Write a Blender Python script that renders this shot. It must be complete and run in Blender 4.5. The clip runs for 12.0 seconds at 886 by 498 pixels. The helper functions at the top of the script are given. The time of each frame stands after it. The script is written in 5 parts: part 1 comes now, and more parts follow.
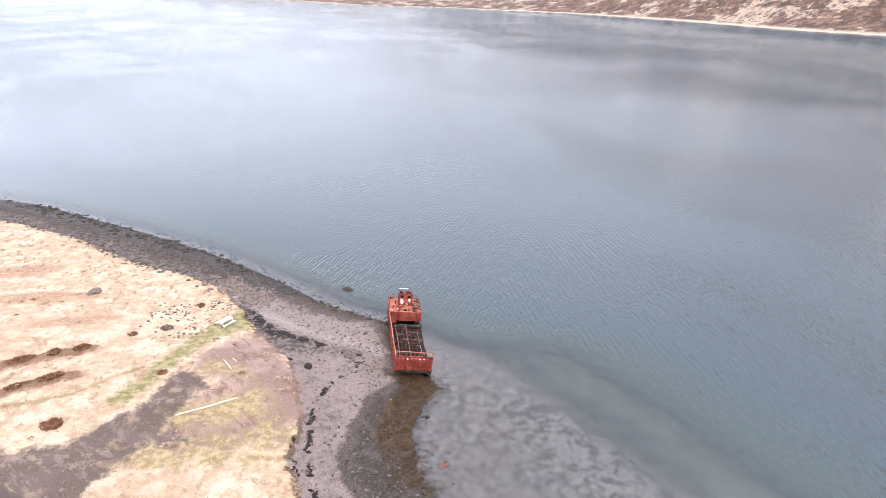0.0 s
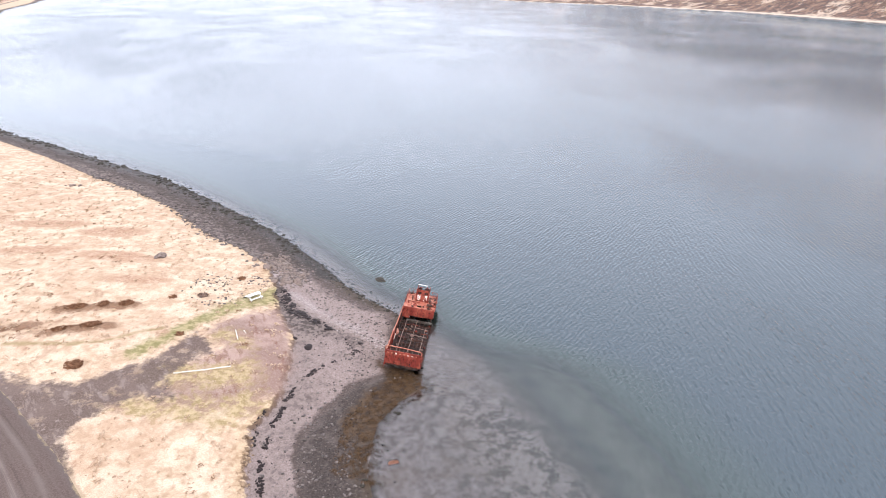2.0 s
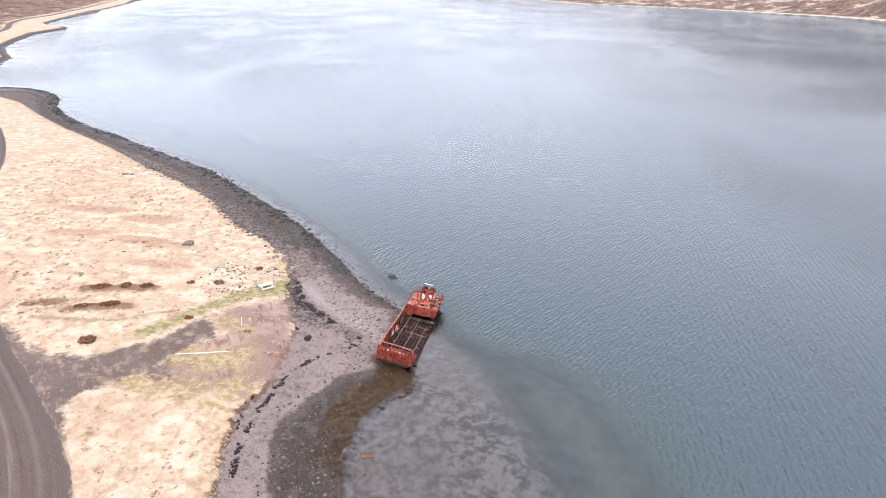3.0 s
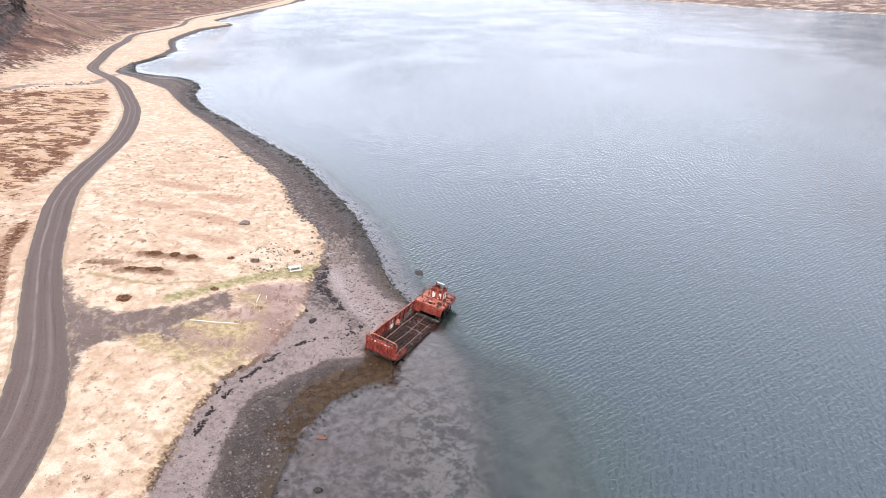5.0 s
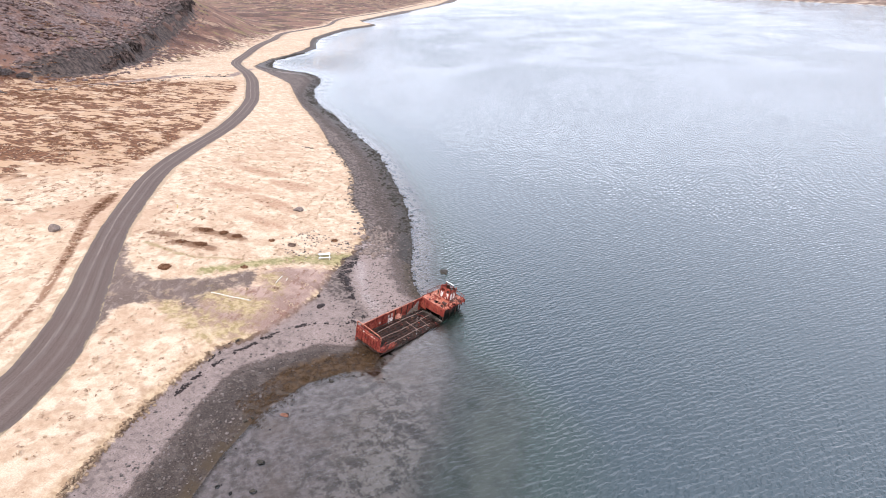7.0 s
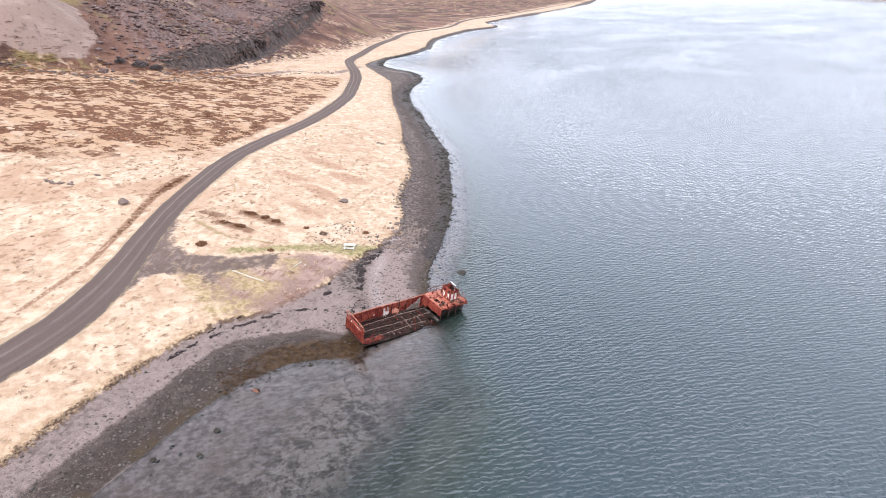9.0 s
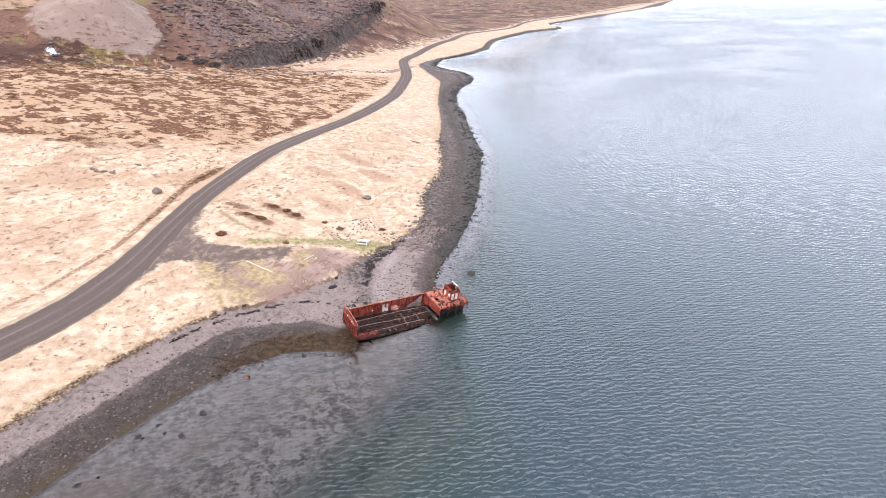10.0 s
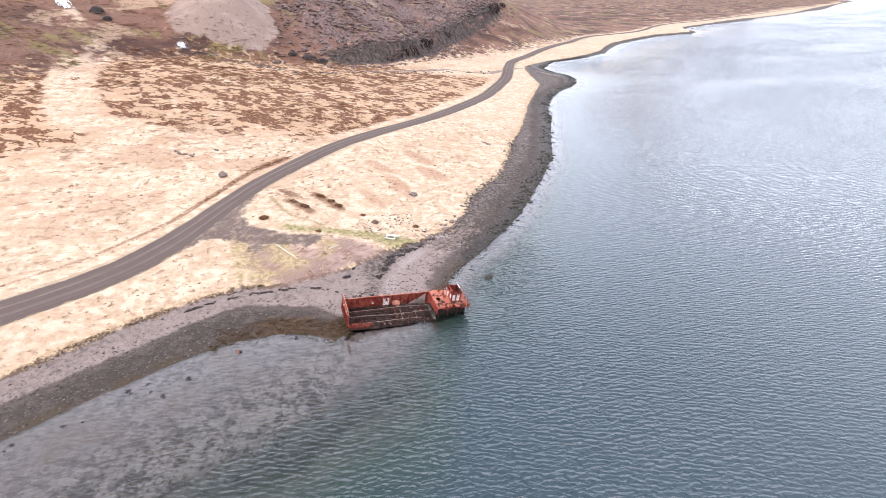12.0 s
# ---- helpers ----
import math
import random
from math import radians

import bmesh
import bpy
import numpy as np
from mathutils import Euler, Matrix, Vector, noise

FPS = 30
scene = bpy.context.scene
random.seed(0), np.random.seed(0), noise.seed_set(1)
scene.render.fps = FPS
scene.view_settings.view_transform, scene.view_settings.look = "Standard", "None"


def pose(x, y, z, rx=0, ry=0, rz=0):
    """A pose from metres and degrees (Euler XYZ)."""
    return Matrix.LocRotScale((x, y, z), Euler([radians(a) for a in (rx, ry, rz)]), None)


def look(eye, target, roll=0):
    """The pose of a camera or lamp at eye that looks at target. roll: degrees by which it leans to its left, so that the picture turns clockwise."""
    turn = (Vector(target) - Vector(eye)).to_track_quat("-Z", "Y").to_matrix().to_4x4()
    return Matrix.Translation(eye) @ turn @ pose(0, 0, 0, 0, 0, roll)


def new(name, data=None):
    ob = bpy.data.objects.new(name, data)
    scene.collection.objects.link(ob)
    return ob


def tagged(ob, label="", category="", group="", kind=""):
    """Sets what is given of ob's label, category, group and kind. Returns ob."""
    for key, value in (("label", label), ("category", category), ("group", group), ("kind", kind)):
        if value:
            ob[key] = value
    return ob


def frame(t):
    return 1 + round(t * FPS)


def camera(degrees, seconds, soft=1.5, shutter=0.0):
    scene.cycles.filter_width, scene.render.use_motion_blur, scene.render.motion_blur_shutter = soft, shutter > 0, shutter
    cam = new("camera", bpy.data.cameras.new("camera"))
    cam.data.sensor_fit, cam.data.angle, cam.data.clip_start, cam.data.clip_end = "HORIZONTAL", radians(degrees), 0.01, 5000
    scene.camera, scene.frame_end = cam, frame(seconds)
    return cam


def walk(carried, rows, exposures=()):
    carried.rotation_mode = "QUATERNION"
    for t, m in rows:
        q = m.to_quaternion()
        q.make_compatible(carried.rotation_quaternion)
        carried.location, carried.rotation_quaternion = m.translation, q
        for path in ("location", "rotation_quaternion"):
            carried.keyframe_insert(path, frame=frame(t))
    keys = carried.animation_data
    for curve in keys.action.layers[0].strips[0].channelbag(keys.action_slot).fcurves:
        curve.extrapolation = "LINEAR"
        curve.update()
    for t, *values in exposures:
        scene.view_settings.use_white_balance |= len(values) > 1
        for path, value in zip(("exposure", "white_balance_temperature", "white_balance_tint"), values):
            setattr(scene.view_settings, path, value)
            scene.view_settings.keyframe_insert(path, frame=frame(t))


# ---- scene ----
cam = camera(73.83, 12.0, soft=0.75)
# seconds, eye x y z, tilt, roll, yaw
PATH = [
    (0.0, -1.14, -0.48, 40.23, 66.16, -0.02, -1.23),
    (0.5, 2.78, -0.27, 40.31, 65.99, 0.04, 2.58),
    (1.0, 6.64, 0.12, 40.42, 65.88, 0.05, 6.37),
    (1.5, 10.37, 0.71, 40.52, 65.83, 0.02, 9.92),
    (2.0, 13.98, 1.46, 40.56, 65.84, -0.02, 13.32),
    (2.5, 17.56, 2.29, 40.53, 65.90, -0.05, 16.62),
    (3.0, 21.13, 3.27, 40.46, 66.02, -0.11, 19.94),
    (5.0, 34.61, 9.65, 40.39, 66.13, -0.21, 33.31),
    (5.5, 37.78, 11.97, 40.25, 66.18, -0.18, 36.81),
    (6.0, 40.81, 14.40, 40.18, 66.22, -0.13, 40.26),
    (6.5, 43.74, 16.96, 40.17, 66.24, -0.08, 43.57),
    (8.5, 53.54, 28.34, 39.90, 66.40, 0.02, 55.87),
    (9.0, 55.44, 31.52, 39.75, 66.44, 0.04, 58.98),
    (9.5, 57.22, 34.77, 39.60, 66.47, 0.04, 62.04),
    (10.0, 58.87, 38.08, 39.50, 66.53, 0.01, 65.14),
    (10.5, 60.35, 41.49, 39.43, 66.58, -0.03, 68.22),
    (11.0, 61.62, 44.92, 39.35, 66.61, -0.08, 71.32),
    (11.5, 62.71, 48.39, 39.33, 66.63, -0.13, 74.40),
    (12.0, 63.65, 51.89, 39.39, 66.63, -0.19, 77.43),
]
walk(cam, [(t, pose(x, y, z, rx, ry, rz)) for t, x, y, z, rx, ry, rz in PATH],
     exposures=[(0.0, .96, 6500, 11), (3.0, .88, 6500, 11), (9.0, .86, 6500, 11), (12.0, .95, 6500, 11)])
# ---------------------------------------------------------------- daylight
SUN_ELEVATION, SUN_HEADING = 52, 170  # degrees; heading clockwise from north (+y) to where the sun stands
world = bpy.data.worlds.new("sky")
scene.world = world
world.use_nodes = True
wn, wl = world.node_tree.nodes, world.node_tree.links
sky = wn.new("ShaderNodeTexSky")
sky.sky_type, sky.sun_disc = "NISHITA", False
sky.sun_elevation, sky.sun_rotation = radians(SUN_ELEVATION), radians(SUN_HEADING)
sky.air_density, sky.dust_density, sky.ozone_density = 1.0, 2.0, 1.0
coords = wn.new("ShaderNodeTexCoord")
stretch = wn.new("ShaderNodeMapping")
stretch.inputs["Scale"].default_value = (1.0, 1.0, 2.6)
clouds = wn.new("ShaderNodeTexNoise")
clouds.inputs["Scale"].default_value, clouds.inputs["Detail"].default_value, clouds.inputs["Roughness"].default_value = 2.2, 6, .55
cover = wn.new("ShaderNodeMapRange")
cover.inputs["From Min"].default_value, cover.inputs["From Max"].default_value = .36, .62
cover.inputs["To Min"].default_value, cover.inputs["To Max"].default_value = .74, .95
cloud_mix = wn.new("ShaderNodeMix")
cloud_mix.data_type = "RGBA"
wl.new(coords.outputs["Generated"], stretch.inputs["Vector"])
wl.new(stretch.outputs["Vector"], clouds.inputs["Vector"])
wl.new(clouds.outputs["Fac"], cover.inputs["Value"])
height = wn.new("ShaderNodeSeparateXYZ")
low_cloud = wn.new("ShaderNodeMapRange")
low_cloud.interpolation_type = "SMOOTHSTEP"
low_cloud.inputs["From Min"].default_value, low_cloud.inputs["From Max"].default_value = 0, .42
low_cloud.inputs["To Min"].default_value, low_cloud.inputs["To Max"].default_value = .97, 0
thicker = wn.new("ShaderNodeMath")
thicker.operation = "MAXIMUM"
glow_low, glow_high = wn.new("ShaderNodeVectorMath"), wn.new("ShaderNodeVectorMath")  # low cloud is brighter in the west, high cloud in the north-east
for node, way in ((glow_low, (-.26, 0, 0)), (glow_high, (1.15, .12, -.3))):
    node.operation = "DOT_PRODUCT"
    node.inputs[1].default_value = way
    wl.new(coords.outputs["Generated"], node.inputs[0])
pale_low = wn.new("ShaderNodeMapRange")
pale_low.interpolation_type = "SMOOTHSTEP"
pale_low.inputs["From Min"].default_value, pale_low.inputs["From Max"].default_value = .40, .74
tilt = wn.new("ShaderNodeMix")
gain = wn.new("ShaderNodeMath")
gain.operation = "ADD"
gain.inputs[1].default_value = 1.12
bright = wn.new("ShaderNodeMix")
bright.data_type, bright.blend_type = "RGBA", "MULTIPLY"
bright.inputs[0].default_value, bright.inputs[6].default_value = 1, (8.75, 9.3, 10.9, 1)
wl.new(coords.outputs["Generated"], height.inputs[0])
wl.new(height.outputs["Z"], pale_low.inputs["Value"])
wl.new(pale_low.outputs["Result"], tilt.inputs[0])
wl.new(glow_low.outputs["Value"], tilt.inputs[2])
wl.new(glow_high.outputs["Value"], tilt.inputs[3])
wl.new(tilt.outputs[0], gain.inputs[0])
haze = wn.new("ShaderNodeMapRange")  # the horizon itself is duller
haze.inputs["From Min"].default_value, haze.inputs["From Max"].default_value = 0, .2
haze.inputs["To Min"].default_value, haze.inputs["To Max"].default_value = .72, 1
dull = wn.new("ShaderNodeMath")
dull.operation = "MULTIPLY"
wl.new(height.outputs["Z"], haze.inputs["Value"])
wl.new(gain.outputs[0], dull.inputs[0])
wl.new(haze.outputs["Result"], dull.inputs[1])
wl.new(dull.outputs[0], bright.inputs[7])
wl.new(bright.outputs[2], cloud_mix.inputs[7])
wl.new(height.outputs["Z"], low_cloud.inputs["Value"])
wl.new(cover.outputs["Result"], thicker.inputs[0])
wl.new(low_cloud.outputs["Result"], thicker.inputs[1])
wl.new(thicker.outputs[0], cloud_mix.inputs[0])
wl.new(sky.outputs["Color"], cloud_mix.inputs[6])
wl.new(cloud_mix.outputs[2], wn["Background"].inputs["Color"])
wn["Background"].inputs["Strength"].default_value = .12

sun = new("sun", bpy.data.lights.new("sun", "SUN"))
sun.data.energy, sun.data.angle, sun.data.color = 1.45, radians(45), (1, .90, .78)
heading, lift = radians(SUN_HEADING), radians(SUN_ELEVATION)
sun.matrix_world = look((0, 0, 0), (-math.sin(heading) * math.cos(lift), -math.cos(heading) * math.cos(lift), -math.sin(lift)))
# ---------------------------------------------------------------- materials
class Paint:
    """Short hand for building a node material."""

    def __init__(self, name):
        self.material = bpy.data.materials.new(name)
        self.material.use_nodes = True
        self.nodes, self.links = self.material.node_tree.nodes, self.material.node_tree.links
        self.base = self.nodes["Principled BSDF"]
        self.place = self.nodes.new("ShaderNodeNewGeometry").outputs["Position"]

    def feed(self, socket, value):
        if isinstance(value, bpy.types.NodeSocket):
            self.links.new(value, socket)
        elif isinstance(value, tuple) and len(value) == 3 and socket.type == "RGBA":
            socket.default_value = (*value, 1)
        else:
            socket.default_value = value

    def op(self, kind, a, b=0.0):
        n = self.nodes.new("ShaderNodeMath")
        n.operation = kind
        self.feed(n.inputs[0], a), self.feed(n.inputs[1], b)
        return n.outputs[0]

    def mix(self, f, a, b, kind="MIX"):
        n = self.nodes.new("ShaderNodeMix")
        n.data_type, n.blend_type = "RGBA", kind
        self.feed(n.inputs[0], f), self.feed(n.inputs[6], a), self.feed(n.inputs[7], b)
        return n.outputs[2]

    def span(self, v, lo, hi, to_lo=0.0, to_hi=1.0):
        n = self.nodes.new("ShaderNodeMapRange")
        n.interpolation_type = "SMOOTHSTEP"
        if lo > hi:
            lo, hi, to_lo, to_hi = hi, lo, to_hi, to_lo
        self.feed(n.inputs["Value"], v)
        n.inputs["From Min"].default_value, n.inputs["From Max"].default_value = lo, hi
        n.inputs["To Min"].default_value, n.inputs["To Max"].default_value = to_lo, to_hi
        return n.outputs["Result"]

    def turned(self, scale, angle=0.0, vector=None):
        n = self.nodes.new("ShaderNodeMapping")
        n.vector_type = "TEXTURE"
        n.inputs["Scale"].default_value, n.inputs["Rotation"].default_value = tuple(1 / s for s in scale), (0, 0, radians(angle))
        self.feed(n.inputs["Vector"], vector or self.place)
        return n.outputs["Vector"]

    def noise(self, scale, detail=4, rough=.55, vector=None, bend=0.0):
        n = self.nodes.new("ShaderNodeTexNoise")
        n.inputs["Scale"].default_value, n.inputs["Detail"].default_value = scale, detail
        n.inputs["Roughness"].default_value, n.inputs["Distortion"].default_value = rough, bend
        self.feed(n.inputs["Vector"], vector or self.place)
        return n.outputs["Fac"]

    def across(self, x, y):
        n = self.nodes.new("ShaderNodeCombineXYZ")
        self.feed(n.inputs[0], x), self.feed(n.inputs[1], y)
        return n.outputs[0]

    def bands(self, length, vector, bend=5.0, grain=1.6):
        """Broken wave crests about length metres apart along the vector's x."""
        n = self.nodes.new("ShaderNodeTexWave")
        n.inputs["Scale"].default_value, n.inputs["Distortion"].default_value = .314 / length, bend
        n.inputs["Detail"].default_value, n.inputs["Detail Scale"].default_value = 2.5, grain
        self.feed(n.inputs["Vector"], vector)
        return n.outputs["Fac"]

    def cells(self, scale, vector=None, what="Color"):
        n = self.nodes.new("ShaderNodeTexVoronoi")
        n.inputs["Scale"].default_value = scale
        self.feed(n.inputs["Vector"], vector or self.place)
        return n.outputs[what]

    def attr(self, name):
        n = self.nodes.new("ShaderNodeAttribute")
        n.attribute_name = name
        return n.outputs["Fac"]

    def island(self):
        return self.nodes.new("ShaderNodeNewGeometry").outputs["Random Per Island"]

    def own(self):
        return self.nodes.new("ShaderNodeObjectInfo").outputs["Random"]

    def finish(self, colour, rough=.85, bump=None, depth=.05, strength=.6, metal=0.0, gloss=.5):
        self.feed(self.base.inputs["Base Color"], colour)
        self.feed(self.base.inputs["Roughness"], rough)
        self.feed(self.base.inputs["Metallic"], metal)
        self.feed(self.base.inputs["Specular IOR Level"], gloss)
        if bump is not None:
            n = self.nodes.new("ShaderNodeBump")
            n.inputs["Distance"].default_value, n.inputs["Strength"].default_value = depth, strength
            self.feed(n.inputs["Height"], bump)
            self.feed(self.base.inputs["Normal"], n.outputs["Normal"])
        return self.material


def ground_material():
    p = Paint("coastal_ground")
    shore, edge, dark, kelp = p.attr("shore"), p.attr("edge"), p.attr("dark"), p.attr("kelp")
    big, mid, small, fine = p.noise(.045, 5), p.noise(.28, 5), p.noise(1.5, 5, .6), p.noise(8, 4, .65)
    wob = p.op("SUBTRACT", mid, .5)
    wob2 = p.op("SUBTRACT", small, .5)
    wobble = p.op("ADD", p.op("MULTIPLY", wob, 2.2), p.op("MULTIPLY", wob2, 1.6))

    def mask(value, lo, hi, k=1.0):
        return p.span(p.op("ADD", value, p.op("MULTIPLY", wobble, k)), lo, hi)

    # dry grass
    straw = p.mix(p.span(small, .38, .62), (.405, .285, .192), (.515, .388, .275))
    straw = p.mix(p.span(p.noise(.5, 5, .6), .42, .64), straw, (.61, .485, .365))
    tan = p.noise(.11, 5, .62, p.turned((1, .55, 1), 20))
    straw = p.mix(p.op("MULTIPLY", p.span(tan, .47, .60), p.span(shore, 22, 70, .3, .7)), straw, (.385, .24, .155))
    scorched = p.op("MULTIPLY", p.span(p.op("ADD", p.attr("tan"), wob), .25, .75), p.span(small, .35, .6, .5, 1))
    straw = p.mix(p.op("MULTIPLY", scorched, .8), straw, p.mix(p.span(p.noise(3.0, 4, .7), .4, .62), (.40, .245, .16), (.27, .135, .08)))
    straw = p.mix(p.span(p.op("ADD", p.attr("turf"), p.op("MULTIPLY", wobble, .8)), 1.3, .5, 0, .9), straw, p.mix(p.span(fine, .38, .62), (.075, .036, .022), (.25, .14, .085)))
    straw = p.mix(p.op("MULTIPLY", p.span(p.op("ADD", edge, p.op("MULTIPLY", wobble, .9)), 1.9, .3, 0, .8), p.span(shore, 30, 24)), straw, p.mix(p.span(small, .36, .62), (.29, .19, .11), (.50, .375, .24)))
    straw = p.mix(p.span(p.noise(.42, 4, .7, p.turned((1, .5, 1), 10)), .60, .68, 0, .55), straw, (.23, .118, .07))
    straw = p.mix(p.span(p.noise(1.9, 3, .6), .66, .71, 0, .75), straw, (.15, .08, .05))
    straw = p.mix(p.op("MULTIPLY", p.span(p.noise(.62, 5, .7, p.turned((1, .5, 1), 25)), .585, .62, 0, .8), p.span(shore, 26, 60, .25, 1)), straw, (.20, .10, .058))
    straw = p.mix(p.span(fine, .38, .62, .32, 0), straw, (.26, .17, .11))
    # heather moor further inland
    streak = p.op("ADD", p.op("MULTIPLY", p.noise(.15, 5, .62, p.turned((1, .55, 1), -50), .6), .46), p.op("MULTIPLY", p.noise(.40, 3, .6, p.turned((1, .7, 1), -50), .5), .54))
    moor = p.op("MULTIPLY", p.span(p.op("ADD", p.attr("moor"), p.op("MULTIPLY", wob, 1.8)), .3, .8), p.span(streak, .488, .520))
    vale = p.span(p.op("ADD", p.attr("vale"), p.op("ADD", p.op("MULTIPLY", wob, 12), p.op("MULTIPLY", p.op("SUBTRACT", p.noise(.09, 4), .5), 18))), 2, -2)
    moor = p.op("MULTIPLY", moor, p.op("SUBTRACT", 1.0, vale))
    straw = p.mix(p.op("MULTIPLY", p.attr("moor"), p.span(p.noise(.2, 5, .65), .36, .56, .2, .85)), straw, (.39, .245, .145))
    straw = p.mix(moor, straw, p.mix(p.span(small, .38, .62), (.075, .029, .013), (.18, .080, .038)))
    # hillside
    hill = p.attr("hill")
    slope = p.mix(p.span(p.noise(.032, 8, .66, p.turned((1, .6, 1), 40), .5), .42, .58), (.066, .032, .024), (.18, .094, .065))
    slope = p.mix(p.span(p.noise(.06, 7, .68, p.turned((1, .55, 1), 30), .4), .555, .61, 0, .65), slope, (.40, .275, .185))
    slope = p.mix(p.span(p.noise(.045, 7, .66, p.turned((1, 1.4, 1), 75)), .555, .61, 0, .85), slope, (.18, .135, .055))
    slope = p.mix(p.span(p.noise(.35, 5, .7), .56, .68, 0, .5), slope, (.23, .17, .145))
    slope = p.mix(p.span(p.noise(.8, 5, .75), .54, .64, 0, .75), slope, (.060, .036, .030))
    crag = p.op("MULTIPLY", p.attr("crag"), p.span(p.noise(.06, 6, .7), .38, .52))
    stones = p.mix(p.span(p.noise(.9, 6, .75), .40, .62), (.045, .030, .028), (.225, .165, .155))
    slope = p.mix(p.op("MULTIPLY", crag, .85), slope, p.mix(p.span(p.noise(.16, 5, .7), .44, .58, 0, .75), stones, p.mix(p.span(p.noise(.5, 4, .7), .42, .6), (.12, .062, .048), (.23, .15, .13))))
    slope = p.mix(p.op("MULTIPLY", vale, .65), slope, (.56, .42, .31))
    ground = p.mix(p.span(p.op("ADD", hill, p.op("MULTIPLY", wob, 60)), -6, 7), straw, slope)
    brook = p.mix(p.span(fine, .38, .62), (.10, .070, .063), (.235, .172, .157))
    ground = p.mix(p.op("MULTIPLY", p.span(p.op("ADD", p.attr("stream"), p.op("MULTIPLY", wobble, 1.2)), .7, -.5), .9), ground, brook)
    # grey scree cone
    scree = p.mix(p.span(fine, .35, .65), (.20, .138, .112), (.29, .208, .172))
    scree = p.mix(p.span(p.noise(.16, 5, .7, p.turned((1, .4, 1), -10)), .46, .66, 0, .7), scree, (.33, .25, .21))
    scree = p.mix(p.span(p.noise(.5, 4, .7), .57, .65, 0, .8), scree, (.12, .09, .08))
    ground = p.mix(p.span(p.op("ADD", p.attr("cone"), p.op("ADD", p.op("MULTIPLY", wob, 9), p.op("MULTIPLY", p.op("SUBTRACT", big, .5), 22))), 22.5, 20), ground, scree)
    # rock face
    rock_tone = p.noise(.6, 6, .7, p.turned((1.2, 1.2, .3)))
    rock = p.mix(p.span(rock_tone, .36, .66), (.020, .015, .013), (.11, .080, .069))
    ground = p.mix(mask(p.attr("cliff"), .35, .65, .25), ground, rock)
    # far side of the fjord
    far = p.attr("far")
    other = p.mix(p.span(p.noise(.06, 9, .74), .42, .58), (.095, .055, .042), (.22, .135, .095))
    other = p.mix(p.span(p.noise(.028, 8, .7, p.turned((1, .6, 1), 30), .4), .52, .56, 0, .9), other, (.46, .35, .265))
    other = p.mix(p.span(p.noise(.16, 8, .75), .52, .57, 0, .9), other, (.06, .05, .048))
    other = p.mix(p.span(p.op("ADD", far, p.op("MULTIPLY", wob, 16)), 20, 10), other, (.50, .40, .31))
    other = p.mix(p.span(far, 9, 4), other, (.09, .08, .075))
    ground = p.mix(p.span(far, -2, 2), ground, other)
    # worn lot, moss, green verge, vehicle track
    lot = p.mix(p.span(mid, .4, .62), (.20, .122, .100), (.32, .217, .180))
    lot = p.mix(p.span(p.noise(.7, 5, .68, p.turned((1, .4, 1), 40)), .52, .60, 0, .8), lot, (.15, .068, .045))
    lot = p.mix(p.span(fine, .4, .7, 0, .5), lot, (.38, .31, .265))
    ground = p.mix(mask(p.attr("lot"), .9, -.9, 1.6), ground, lot)
    moss = p.mix(p.span(small, .40, .62), (.235, .175, .075), (.40, .305, .17))
    moss = p.mix(p.span(p.noise(.55, 5, .65), .50, .60, 0, .85), moss, (.21, .13, .095))
    moss = p.mix(p.span(fine, .42, .66, 0, .4), moss, (.44, .345, .24))
    ground = p.mix(p.op("MULTIPLY", mask(p.attr("moss"), .9, -.9, 1.9), p.span(p.noise(.38, 5, .65), .36, .50, .45, .92)), ground, moss)
    verge = p.mix(p.span(small, .36, .64), (.15, .143, .05), (.30, .255, .125))
    ground = p.mix(p.op("MULTIPLY", mask(p.attr("verge"), .9, -.9, 1.7), .85), ground, verge)
    ground = p.mix(p.op("MULTIPLY", mask(p.attr("olive"), .35, -.25, .5), .8), ground, p.mix(small, (.17, .12, .05), (.33, .25, .13)))
    dirt = p.mix(p.span(fine, .36, .66), (.075, .052, .044), (.135, .097, .084))
    dirt = p.mix(p.span(mid, .42, .62, 0, .5), dirt, (.145, .105, .092))
    dirt = p.mix(p.span(p.noise(1.1, 5, .7, p.turned((1, .3, 1), 50)), .52, .64, 0, .7), dirt, (.20, .155, .14))
    dirt = p.mix(p.span(p.cells(4.2), .82, .95, 0, .5), dirt, (.26, .21, .195))
    trodden = p.op("MULTIPLY", p.span(p.op("ADD", p.attr("track"), p.op("MULTIPLY", wobble, 1.5)), .6, -.5), p.span(p.noise(.45, 6, .68), .36, .48, .62, .95))
    shoulder = p.op("ADD", p.op("ABSOLUTE", p.attr("road")), p.op("MULTIPLY", wobble, .55))
    ground = p.mix(p.span(shoulder, 3.85, 3.65, 0, .55), ground, (.27, .20, .13))
    ground = p.mix(trodden, ground, dirt)
    ditch = p.op("MULTIPLY", p.span(p.attr("ditch"), -.3, .25), p.span(small, .36, .50))
    ground = p.mix(p.op("MULTIPLY", ditch, .9), ground, p.mix(small, (.10, .045, .025), (.27, .145, .085)))
    # gravel beach
    pebble = p.cells(6.5)
    pebbles = p.cells(2.6)
    upper = p.mix(p.span(fine, .34, .66), (.170, .127, .115), (.290, .228, .209))
    upper = p.mix(p.span(pebble, .80, .95, 0, .55), upper, (.07, .06, .058))
    upper = p.mix(p.span(mid, .5, .68, 0, .45), upper, (.27, .21, .19))
